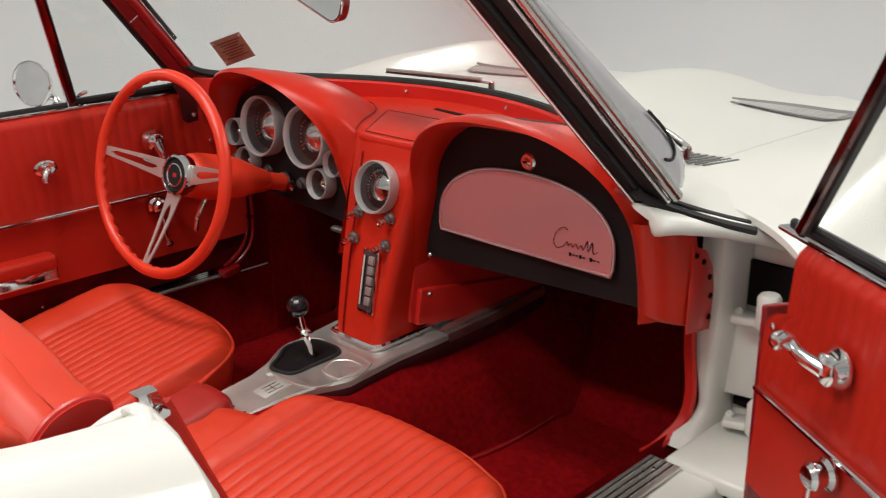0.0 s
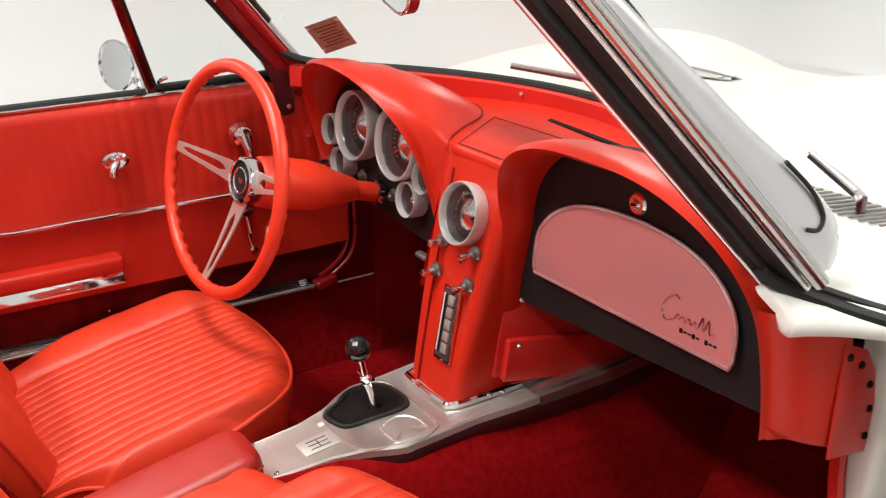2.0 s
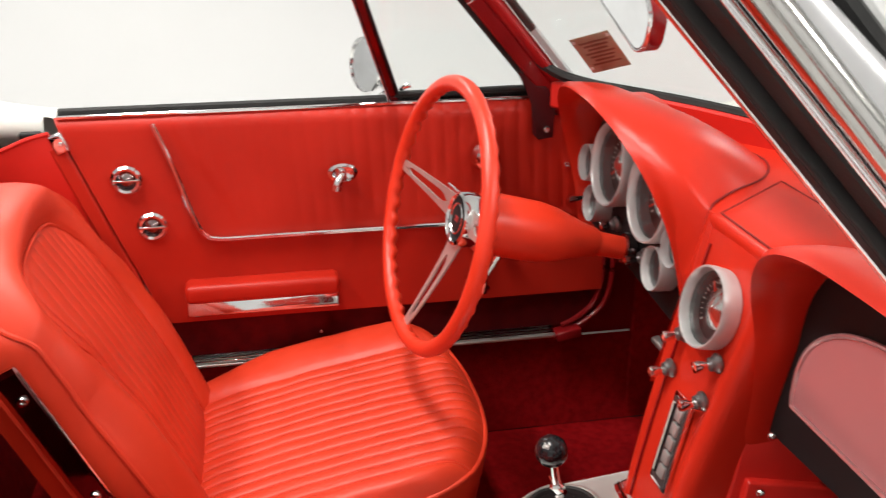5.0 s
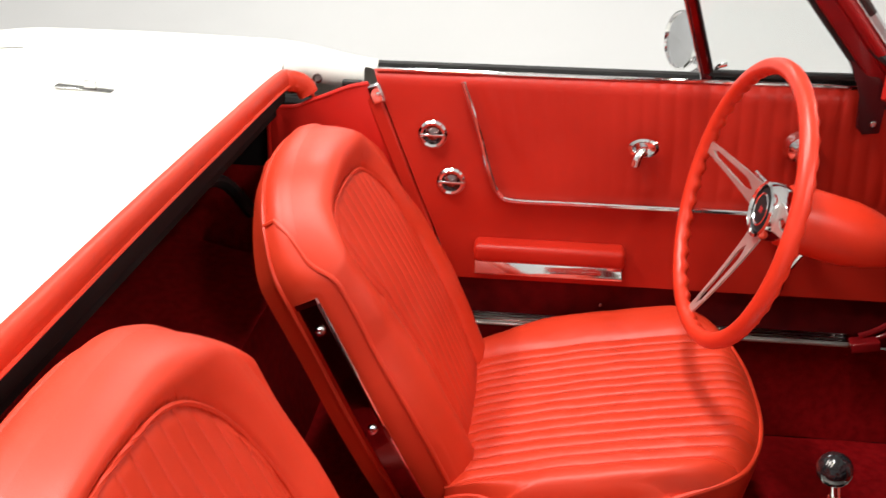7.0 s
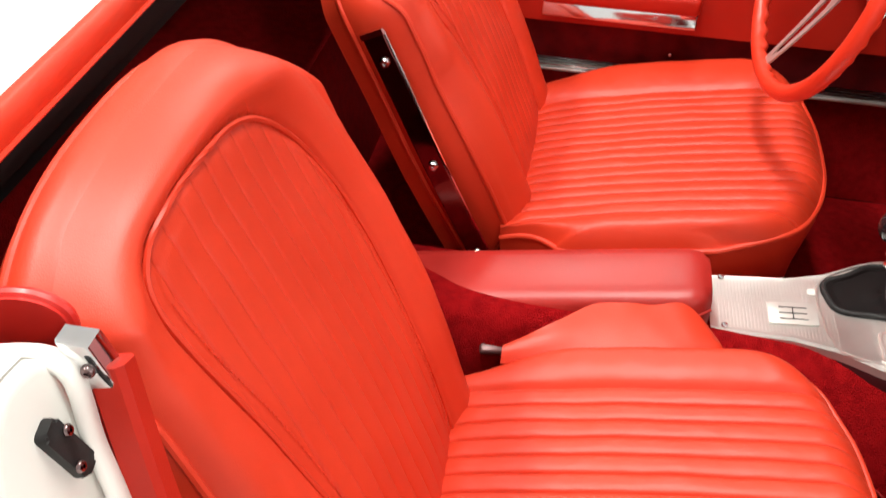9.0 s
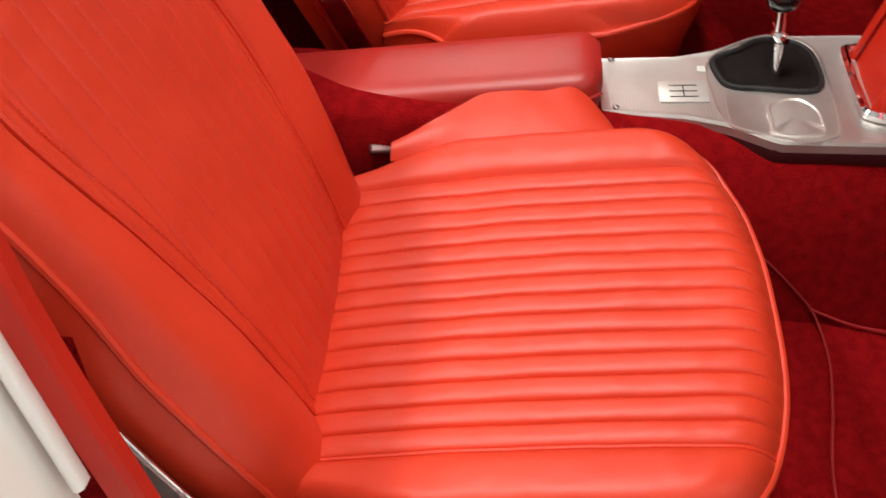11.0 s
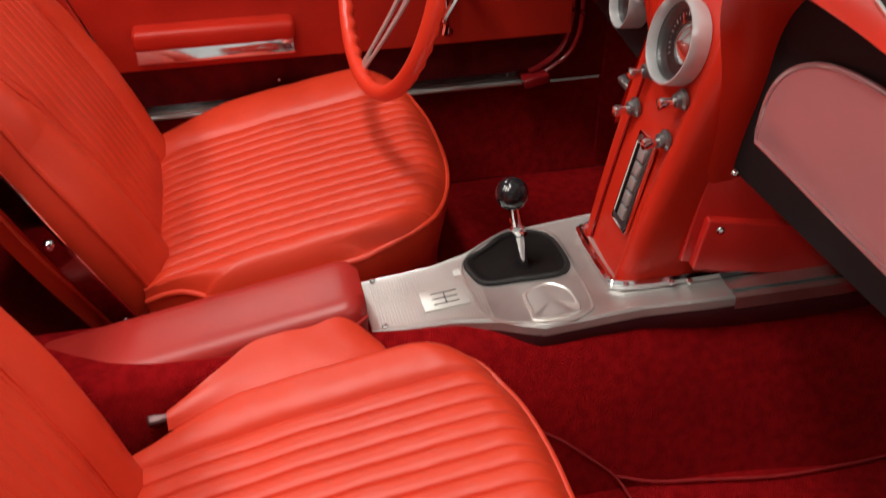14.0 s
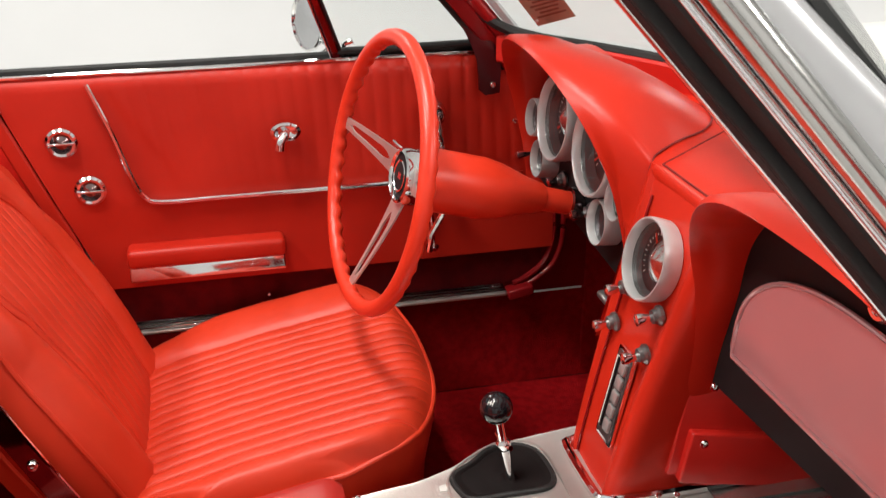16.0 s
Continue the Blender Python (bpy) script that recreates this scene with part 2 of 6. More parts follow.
def front_z(x, y):
    """Height of the bonnet and wings."""
    ax = abs(x)
    z = 0.832 - 0.012 * smooth_step(0.3, 0.9, y) + 0.035 * math.exp(-(x / 0.137) ** 2) * smooth_step(0.25, 0.75, y)
    z += 0.056 * math.exp(-((ax - 0.711) / 0.105) ** 2) * math.exp(-((y - 1.158) / 0.8) ** 2)
    z -= 0.218 * smooth_step(0.899, 1.941, y) ** 1.546
    z -= 0.10 * smooth_step(0.70, 0.90, ax) ** 1.4 + 0.045 * smooth_step(0.55, 0.76, ax) * smooth_step(0.75, 0.15, y)
    return z


def body_sheet(name, x0, x1, y0, y1, nx, ny, fn, material, parent, label="", thick=0.012):
    xs = [x0 + (x1 - x0) * i / nx for i in range(nx + 1)]
    ys = [y0 + (y1 - y0) * j / ny for j in range(ny + 1)]
    top = [[(x, y, fn(x, y)) for y in ys] for x in xs]
    g = Geo().grid(top)
    edge = [(x, y0) for x in xs] + [(x1, y) for y in ys[1:]] + [(x, y1) for x in xs[::-1][1:]] + [(x0, y) for y in ys[::-1][1:-1]]
    g.grid([[(x, y, fn(x, y)) for x, y in edge], [(x, y, fn(x, y) - thick) for x, y in edge]], False, True)
    return part(name, g, material, parent, label)


hood = body_sheet("hood", -0.5435, 0.5435, 0.352, 2.1, 48, 60, front_z, WHITE, car, "white painted bonnet with a raised centre")
for s in (-1, 1):
    lo, hi = sorted((s * 0.5455, s * 0.90))
    fender = body_sheet("front_fender", lo, hi, 0.145, 2.1, 24, 60, front_z, WHITE, car, "white curved front wing")
    g = Geo().grid([[(s * 0.90, y, front_z(0.9, y)), (s * 0.915, y, 0.6), (s * 0.90, y, 0.38), (s * 0.86, y, 0.20)] for y in [0.145 + 1.955 * k / 24 for k in range(25)]])
    part("wing_side", g, WHITE, car)
    g = Geo().grid([[(s * x, y, z) for x, z in ((0.90, 0.72), (0.915, 0.55), (0.90, 0.36), (0.86, 0.20))] for y in [-2.1 + 1.22 * k / 20 for k in range(21)]])
    part("quarter_side", g, WHITE, car)
g = Geo().grid([[(x, 2.1, front_z(x, 2.1)), (x, 2.16, 0.45), (x, 2.1, 0.2)] for x in [-0.9 + 1.8 * k / 20 for k in range(21)]])
part("nose", g, WHITE, car)
g = Geo().box(1.7, 4.1, 0.2, pose(0, 0, 0.1))
part("underbody", g, DARK, car)
g = Geo().box(1.04, 1.34, 0.3, pose(0, 1.35, 0.45))
part("engine_bay", g, DARK, car)
# cowl between bonnet and windscreen
cowl = body_sheet("cowl", -0.62, 0.62, 0.13, 0.349, 30, 12, lambda x, y: front_z(x, y) - 0.003, WHITE, car, "white cowl below the windscreen")
for s in (-1, 1):
    grille = Geo()
    for k in range(16):
        x = s * (0.330 + 0.0155 * k)
        grille.box(0.0055, 0.082, 0.003, pose(x, 0.308, front_z(x, 0.308) + 0.0005, 0, 0, -s * 18), 0.001, 1)
    part("cowl_grille", grille, plain("slot_grey", (0.14, 0.14, 0.14), 0.5), car, "dark slots of the cowl air inlet")


def hood_vent(s):
    """A pointed louvred recess with a rolled lip on its far side."""
    def at(t, w):
        x = 0.258 + 0.304 * t
        far = 0.892 + 0.022 * math.sin(math.pi * t)
        near = far - 0.092 * math.sin(math.pi * min(1.0, 0.62 * t + 0.02)) ** 0.9 * (1.0 if t < 0.86 else 1 - ((t - 0.86) / 0.14) ** 2)
        return x, near + (far - near) * w

    steps = [k / 24 for k in range(25)]
    rows = []
    for t in steps:
        row = []
        for w, dz in ((0.0, 0.001), (0.10, -0.0005), (0.30, 0.0015), (0.7, 0.0015), (0.93, 0.001), (1.0, 0.010)):
            x, y = at(t, w)
            row.append((s * x, y, front_z(x, y) + dz + 0.002))
        rows.append(row)
    bed = part("hood_vent", Geo().grid(rows), plain("vent_grey", (0.27, 0.27, 0.27), 0.45), car, "grey louvred bonnet vent")
    for k in range(5):
        w = 0.18 + 0.16 * k
        path = []
        for t in steps[2:-2]:
            x, y = at(t, w)
            path.append((s * x, y, front_z(x, y) + 0.0055))
        part("louvre", Geo().sweep(path, rect2(0.005, 0.004, 0.001)), LOUVRE, bed)
    lip = []
    for t in steps:
        x, y = at(t, 1.0)
        z = front_z(x, y)
        lip.append([(s * x, y - 0.002, z + 0.003), (s * x, y + 0.001, z + 0.0115), (s * x, y + 0.008, z + 0.0125), (s * x, y + 0.04, front_z(x, y + 0.04) + 0.001)])
    part("vent_lip", Geo().grid(lip), WHITE, bed, "white rolled lip above the vent", 50)


LOUVRE = plain("louvre_grey", (0.48, 0.48, 0.47), 0.4)
hood_vent(-1)
hood_vent(1)


# ---- rear deck ----
def deck_z(x, y):
    ax = abs(x)
    z = 0.858 + 0.010 * smooth_step(-0.98, -1.30, y) * (1 - 0.45 * (ax / 0.7) ** 2) - 0.25 * smooth_step(-1.45, -2.2, y) ** 1.3
    z += 0.030 * math.exp(-((ax - 0.75) / 0.08) ** 2) * smooth_step(-0.84, -1.06, y)
    z -= 0.16 * smooth_step(0.72, 0.90, ax) ** 1.5 + 0.014 * smooth_step(-1.06, -0.95, y) * smooth_step(0.655, 0.58, ax)
    z -= 0.034 * min(1.0, max(0.0, (y + 1.15) / 0.132)) ** 2.4 * smooth_step(0.655, 0.56, ax)
    return z


DECK_Y = -1.018


def quarter_edge(y):
    """Distance of the wing's inner edge from the middle of the car."""
    return 0.660 + 0.030 * smooth_step(-1.05, -0.97, y)


deck = body_sheet("rear_deck", -0.656, 0.656, -2.1, DECK_Y, 40, 44, deck_z, WHITE, car, "white convertible top lid behind the seats")
for s in (-1, 1):
    ys = [-2.1 + 1.22 * j / 60 for j in range(61)]
    g = Geo().grid([[(s * (quarter_edge(y) + (0.90 - quarter_edge(y)) * u / 24), y, deck_z(quarter_edge(y) + (0.90 - quarter_edge(y)) * u / 24, y)) for u in range(25)] for y in ys])
    part("rear_quarter", g, WHITE, car, "white rear quarter panel")
    lip = []
    for y in ys[30:]:
        x, z = quarter_edge(y), deck_z(quarter_edge(y), y)
        lip.append([(s * (x + 0.002), y, z + 0.0005), (s * (x - 0.006), y, z - 0.003), (s * (x - 0.012), y, z - 0.012), (s * (x - 0.016), y, z - 0.034), (s * (x - 0.006), y, z - 0.044)])
    part("quarter_lip", Geo().grid(lip), WHITE, car, "white rolled edge of the top well", 60)
g = Geo().grid([[(x, -2.1, deck_z(x, -2.1)), (x, -2.16, 0.45), (x, -2.1, 0.2)] for x in [-0.9 + 1.8 * k / 20 for k in range(21)]])
part("tail", g, WHITE, car)


# ---- windscreen ----
PILLAR_X, PILLAR_Y = 0.602, -0.03


def glass_point(s, z):
    """A point of the windscreen, s from -1 to 1 across."""
    half = PILLAR_X + 0.012 - 0.257 * (z - 0.85)
    return Vector((s * half, 0.285 - 0.29 * s * s - 0.885 * (z - 0.875), z))


screen = empty_thing("windshield", (0, 0.28, 0.85), "curved clear windscreen in a bright metal and red frame", "windshield")
zs = [0.86 + 0.38 * k / 12 for k in range(13)]
ss = [-1 + 2 * k / 40 for k in range(41)]
pane = part("pane", Geo().grid([[glass_point(s, z) for z in zs] for s in ss]), GLASS, screen, "clear curved glass")
pane.visible_shadow = False
seal_line = spline([glass_point(-1, 0.965) + Vector((0.004, -0.004, 0)), glass_point(-0.985, 0.938) + Vector((0, -0.004, 0)), glass_point(-0.95, 0.918) + Vector((0, -0.004, 0)), glass_point(-0.88, 0.909) + Vector((0, -0.004, 0))], 6)
part("lower_seal", Geo().tube(seal_line + [glass_point(s, 0.908) + Vector((0, -0.004, 0.0)) for s in ss[4:]], 0.009, 8), RUBBER, screen, "black rubber seal")
part("header", Geo().sweep([glass_point(s, 1.255) for s in ss], rect2(0.05, 0.03, 0.008)), PAINTED, screen)


# pale grey holds the wall's reflection in polished trim and grazing glass
PALE = surface("pale_grey_reflection_tone", (0.52, 0.525, 0.54), (0.57, 0.575, 0.59), 0.26, 6, 200, 0.01, metal=0.35, coat=0.6)


def corner_plate():
    """The broad pale post side and glass edge that round off above the cowl, wall reflection in their colour, with the
    glass seal.
    """
    def lean(z):
        return 0.657 - 0.257 * (z - 0.85)

    inner = [(-0.335, 1.22), (-0.246, 1.125), (-0.176, 1.049), (-0.111, 0.983), (-0.056, 0.923), (-0.030, 0.890), (-0.008, 0.860)]
    outer = [(-0.275, 1.205), (-0.186, 1.121), (-0.126, 1.069), (-0.064, 1.013), (0.014, 0.948), (0.056, 0.895), (0.036, 0.858)]
    a, b = spline([(0, y, z + 0.007) for y, z in inner], 8), spline([(0, y, z + 0.007) for y, z in outer], 8)
    rows = []
    for p, q in zip(a, b):
        row = []
        for t in range(9):
            m = p.lerp(q, t / 8)
            row.append((lean(m.z) + 0.006 * math.sin(math.pi * t / 8) - (0.006 if t == 8 else 0), m.y, m.z))
        m = p.lerp(q, 0.98)
        row += [(lean(m.z) - 0.018, m.y, m.z), (lean(p.z) - 0.018, p.y, p.z)]
        rows.append(row)
    plate = part("outer_moulding", Geo().grid(rows, False, True, True), PALE, screen, "broad pale plate for the post side and reflecting glass edge", 50)
    part("corner_seal", Geo().tube(spline([(lean(z) + 0.005, y - 0.008, z + 0.007) for y, z in ((-0.024, 0.978), (0.010, 0.945), (0.025, 0.917), (0.016, 0.903), (-0.002, 0.906))], 8), 0.0026, 8), RUBBER, screen, "rounded black corner seal")


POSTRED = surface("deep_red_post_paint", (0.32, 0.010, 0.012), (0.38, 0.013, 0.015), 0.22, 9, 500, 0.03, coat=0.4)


def pillar(side):
    """One raked windscreen post: red inner trim, black seals, bright outer channel."""
    x0 = PILLAR_X
    path = [Vector((side * (x0 - 0.257 * (z - 0.85)), PILLAR_Y - 0.885 * (z - 0.85), z + 0.006 * (side > 0))) for z in [0.83 + 0.42 * k / 10 for k in range(11)]]
    along = (path[-1] - path[0]).normalized()
    out = Vector((side, 0.25, 0.0))
    out = (out - along * out.dot(along)).normalized()
    fwd = out.cross(along) * side
    fwd = fwd if fwd.y > 0 else -fwd

    def strip(name, o, f, w, h, material, label="", r=0.003, start=0):
        pr = []
        for a, b in rect2(w, h, r):
            pr.append((a, b))
        rows = [[p + out * (o + a) + fwd * (f + b) for a, b in pr] for p in path[start:]]
        return part(name, Geo().grid(rows, False, True, True), material, screen, label)

    def bead(name, o, f, w, h, material, label=""):
        """A half-round moulding along the post."""
        rows = [[p + out * (o + w / 2 * math.cos(a)) + fwd * (f + h / 2 * math.sin(a)) for a in [2 * math.pi * k / 14 for k in range(14)]] for p in path]
        return part(name, Geo().grid(rows, False, True, True), material, screen, label, 60)

    if side > 0:
        strip("post", 0.012, 0.030, 0.030, 0.040, REDTINTCHROME, "windscreen post with red reflection in its colour")
        bead("inner_moulding", -0.003, 0.002, 0.009, 0.012, CHROME, "thin bright moulding")
        strip("weatherstrip", 0.012, 0.001, 0.018, 0.014, RUBBER, "ribbed black rubber weatherstrip", 0.005)
        bead("weatherstrip_rib", 0.025, -0.001, 0.007, 0.016, RUBBER, "raised rubber rib")
        strip("channel", 0.040, 0.004, 0.024, 0.014, RUBBER, "black rubber channel", 0.004)
        bead("channel_edge", 0.0535, 0.001, 0.0035, 0.008, CHROME, "thin bright channel edge")
        bead("outer_channel", 0.0640, 0.010, 0.020, 0.020, CHANNEL, "polished stainless channel")
    else:
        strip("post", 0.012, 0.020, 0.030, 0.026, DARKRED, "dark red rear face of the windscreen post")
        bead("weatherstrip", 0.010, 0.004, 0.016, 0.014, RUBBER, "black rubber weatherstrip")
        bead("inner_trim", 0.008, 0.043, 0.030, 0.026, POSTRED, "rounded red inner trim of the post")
        bead("inner_moulding", 0.000, 0.0555, 0.008, 0.004, CHROME, "thin bright moulding")
        for k in (5, 7, 9):
            q = path[k]
            part("trim_clip", Geo().tube([q - out * 0.0045 + fwd * 0.008, q - out * 0.006 + fwd * 0.020, q - out * 0.0045 + fwd * 0.030], 0.0016, 8), CHROME, screen, "small chrome clip")
    if side < 0:
        strip("outer_moulding", 0.060, 0.038, 0.012, 0.058, PALE, "pale grey outer moulding", 0.004)
    if side > 0:
        corner_plate()
    strip("glass_seal", 0.020, 0.062, 0.030, 0.014, RUBBER, "black glass seal", 0.004, 0 if side > 0 else 3)


pillar(-1)
pillar(1)

# ---- carpeted cockpit floor ----
tub = empty_thing("carpet", (0, 0, 0.2), "dark red cut-pile carpet lining the cockpit floor", "carpet", "", "structure")


def carpet_sheet(name, rows, label=""):
    return part(name, Geo().grid(rows), CARPET, tub, label, 60)


def ripple(x, y):
    return 0.003 * noise.noise((x * 9, y * 9, 0))


for s in (-1, 1):
    xs = [s * (0.07 + 0.54 * k / 24) for k in range(25)]
    ys = [-0.75 + 1.1 * k / 40 for k in range(41)]
    carpet_sheet("floor_carpet", [[(x, y, 0.205 + ripple(x, y) + 0.09 * smooth_step(0.15, 0.07, abs(x))) for y in ys] for x in xs], "dark red floor carpet with a bound edge")
    carpet_sheet("toe_board", [[(x, 0.35 + 0.30 * t, 0.205 + 0.40 * t ** 1.2) for t in [k / 10 for k in range(11)]] for x in xs])
    carpet_sheet("sill_carpet", [[(s * (0.612 + 0.012 * math.sin(3 * t)), y, 0.205 + 0.195 * t) for t in [k / 6 for k in range(7)]] for y in ys])
tunnel = [(-0.105, 0.20), (-0.10, 0.30), (-0.09, 0.365), (-0.07, 0.388), (0.07, 0.420), (0.088, 0.404), (0.10, 0.30), (0.105, 0.20)]
carpet_sheet("tunnel_carpet", [[(x * (1 + 0.25 * smooth_step(-0.05, 0.45, y)), y, z + (0.045 * smooth_step(-0.25, 0.15, y) if z > 0.34 else 0)) for x, z in tunnel[:4] + [(x + (0.035 + 0.05 * (0.388 - z) / 0.188) * smooth_step(-0.40, -0.20, y) * (x > 0.08), z) for x, z in tunnel[4:]]] for y in [-1.0 + 1.6 * k / 40 for k in range(41)]])
# luggage space behind the seats
carpet_sheet("rear_bulkhead", [[(x, -0.96 - 0.05 * t, 0.20 + 0.30 * t) for t in (0, 0.5, 1)] for x in [-0.62 + 1.24 * k / 20 for k in range(21)]])
carpet_sheet("rear_shelf_carpet", [[(x, -1.01 - 0.5 * t, 0.50 + 0.10 * t + ripple(x, t)) for t in [k / 8 for k in range(9)]] for x in [-0.62 + 1.24 * k / 20 for k in range(21)]])
carpet_sheet("rear_floor_carpet", [[(x, -0.74 - 0.23 * t, 0.215) for t in (0, 0.5, 1)] for x in [-0.62 + 1.24 * k / 20 for k in range(21)]])
for s in (-1, 1):
    carpet_sheet("side_carpet", [[(s * 0.637, -0.80 - 0.75 * t, z) for t in [k / 10 for k in range(11)]] for z in [0.2 + 0.48 * k / 6 for k in range(7)]])
part("rear_panel", Geo().box(1.3, 0.02, 0.5, pose(0, -1.55, 0.58)), DARK, car)
part("firewall", Geo().box(1.2, 0.02, 0.56, pose(0, 0.66, 0.50)), DARK, car)
part("top_well_cover", Geo().box(1.24, 0.02, 0.10, pose(0, DECK_Y - 0.08, 0.80)), DARK, car)


# ---- dashboard ----
dash = empty_thing("dashboard", (0, 0.1, 0.7), "red twin-cowl dashboard with round gauges and padded brows", "dashboard")


def lip_y(z):
    return 0.015 - 0.09 * max(0.0, (z - 0.63) / 0.315) ** 1.8


def arch(cx, a, z0, b, n, zlow_in, zlow_out, inward):
    """The rim of one cowl in the x-z plane, from its inner foot over the top to its outer foot."""
    pts = []
    for k in range(8):
        z = zlow_in + (z0 - zlow_in) * k / 8
        pts.append((cx - inward * a - inward * (0.045 if inward > 0 else 0.035) * ((z0 - z) / 0.3) ** 1.1, z))
    for k in range(41):
        th = math.pi * (1 - k / 40)
        c, s = math.cos(th), math.sin(th)
        pts.append((cx + inward * a * math.copysign(abs(c) ** (2 / n), c), z0 + b * abs(s) ** (2 / n)))
    for k in range(1, 9):
        pts.append((cx + inward * a, z0 + (zlow_out - z0) * k / 8))
    return pts


def offset2(pts, d, cx, z0, inward):
    """The rim moved inwards by d."""
    out = []
    for i, (x, z) in enumerate(pts):
        a, b = pts[max(i - 1, 0)], pts[min(i + 1, len(pts) - 1)]
        t = Vector((b[0] - a[0], b[1] - a[1])).normalized()
        nrm = Vector((-t.y, t.x))
        if nrm.dot(Vector((cx - x, min(z0, z) - z - 0.001))) < 0:
            nrm = -nrm
        e = d if inward < 0 else d * (0.3 + 0.7 * smooth_step(z0 - 0.12, z0 + 0.03, z)) * (1 - 0.75 * smooth_step(cx, cx + 0.14, x))
        out.append((x + nrm.x * e, z + nrm.y * e))
    return out


def stack_y(z):
    return -0.072 + 0.094 * ((z - 0.43) / 0.41) ** 1.15


GROOVE = plain("groove_red", (0.16, 0.006, 0.006), 0.8)
# line where the gauge brow runs out into the stack and the dash top
SEAM = spline([Vector(p) for p in ((-0.081, 0.019, 0.832), (-0.085, 0.025, 0.844), (-0.095, 0.036, 0.8495), (-0.119, 0.074, 0.855), (-0.140, 0.126, 0.8635), (-0.19, 0.156, 0.869), (-0.25, 0.148, 0.871), (-0.325, 0.112, 0.870))], 10)


def cowl_pod(inward, cx, a, z0, b, n, zin, zout, plate_y, label):
    rim = arch(cx, a, z0, b, n, zin, zout, inward)
    rows = []
    count = len(rim)
    inner, inner2 = offset2(rim, 0.014, cx, z0, inward), offset2(rim, 0.020, cx, z0, inward)
    for i, (x, z) in enumerate(rim):
        f = i / (count - 1)
        front = Vector((x, lip_y(z), z))
        top = smooth_step(z0 - 0.02, z0 + b, z)
        ox = inward * (1 if (x - cx) * inward > 0 else -1) * (1 - top)
        back = Vector((x + 0.03 * ox, 0.05 + 0.13 * top, z - 0.062 * top))
        if (x - cx) * inward < 0:
            back = Vector((-0.081 - 0.02 * (0.83 - z), stack_y(max(z, 0.431)) + 0.001, z))
            if z > 0.83:
                back = SEAM[min(len(SEAM) - 1, round(max(0.0, smooth_step(0.83, z0 + b, z) * 0.35 + 0.65 * (cx + a - x) / a) * (len(SEAM) - 1)))]
            if inward > 0:
                back = Vector((x - 0.012 * (1 - top), lip_y(z) + 0.03 + 0.15 * top, z - 0.075 * top))
        else:
            back = Vector((x + inward * 0.035 * (1 - top), lip_y(z) + 0.07 + 0.12 * top, z - 0.085 * top))
        ix, iz = inner[i]
        jx, jz = inner2[i]
        row = [Vector((jx, plate_y, jz)), Vector((jx, lip_y(z) + 0.03, jz)), Vector((ix, lip_y(z) + 0.008, iz)), Vector(((ix + x) / 2, lip_y(z) - 0.002, (iz + z) / 2)), front + Vector((0, 0.006, 0))]
        for k in range(1, 9):
            t = k / 8
            p = front.lerp(back, t)
            p.z += 0.026 * top ** (1 if (x - cx) * inward > 0 or inward < 0 else 2.2) * math.sin(math.pi * t)
            row.append(p)
        rows.append(row)
    brow = part("brow", Geo().grid(rows), PAD, dash, label, 60)
    return rim, inner2


RIM_L, IN_L = cowl_pod(-1, -0.325, 0.222, 0.76, 0.195, 2.2, 0.60, 0.64, 0.045, "padded red brow over the gauges")
RIM_R, IN_R = cowl_pod(1, 0.352, 0.25, 0.76, 0.18, 2.2, 0.60, 0.63, 0.05, "padded red brow over the glovebox")


def plate_of(outline, y, material, name, label, thick=0.012):
    m = Matrix(((1, 0, 0, 0), (0, 0, -1, y), (0, 1, 0, 0), (0, 0, 0, 1)))
    return part(name, Geo().slab(outline, thick, m), material, dash, label)


plate_of([(x, z - 0.022 * smooth_step(0.84, 0.92, z)) for x, z in IN_L[2:-2]], 0.041, BLACK, "gauge_panel", "black gauge panel")
plate_of(IN_R[1:-1], 0.058, BLACK, "glovebox_surround", "black crackle glovebox surround", 0.014)

# centre stack
rows = []
for k in range(25):
    z = 0.425 + 0.42 * k / 24
    t = k / 24
    hw, hl, y = 0.060 + 0.037 * t ** 1.3, 0.060 + 0.026 * t ** 0.8, stack_y(max(z, 0.43))
    low = smooth_step(0.425, 0.445, z)
    edge = [(-hl - 0.012, 0.30 - y), (-hl - 0.006, 0.05), (-hl - 0.002, 0.012), (-hl + 0.002, 0.002), (-hl + 0.007, -0.0035), (-hl + 0.013, -0.003), (-hl + 0.016, 0.001 * low), (-hl + 0.020, 0.002 * low), (0.008, 0.0), (hw - 0.020, 0.001), (hw - 0.014, 0.0), (hw - 0.008, -0.003), (hw - 0.001, -0.001), (hw + 0.004, 0.003), (hw + 0.008, 0.009), (hw + 0.010, 0.016), (hw + 0.011, 0.028), (hw + 0.011, 0.06), (hw + 0.012, 0.30 - y)]
    rows.append([(x, y + d, z) for x, d in edge])
part("dash_pillar", Geo().grid(rows, False, True, True), PAD, dash, "red upright centre section with rounded edges", 60)
# top pad and centre lid
rows = []
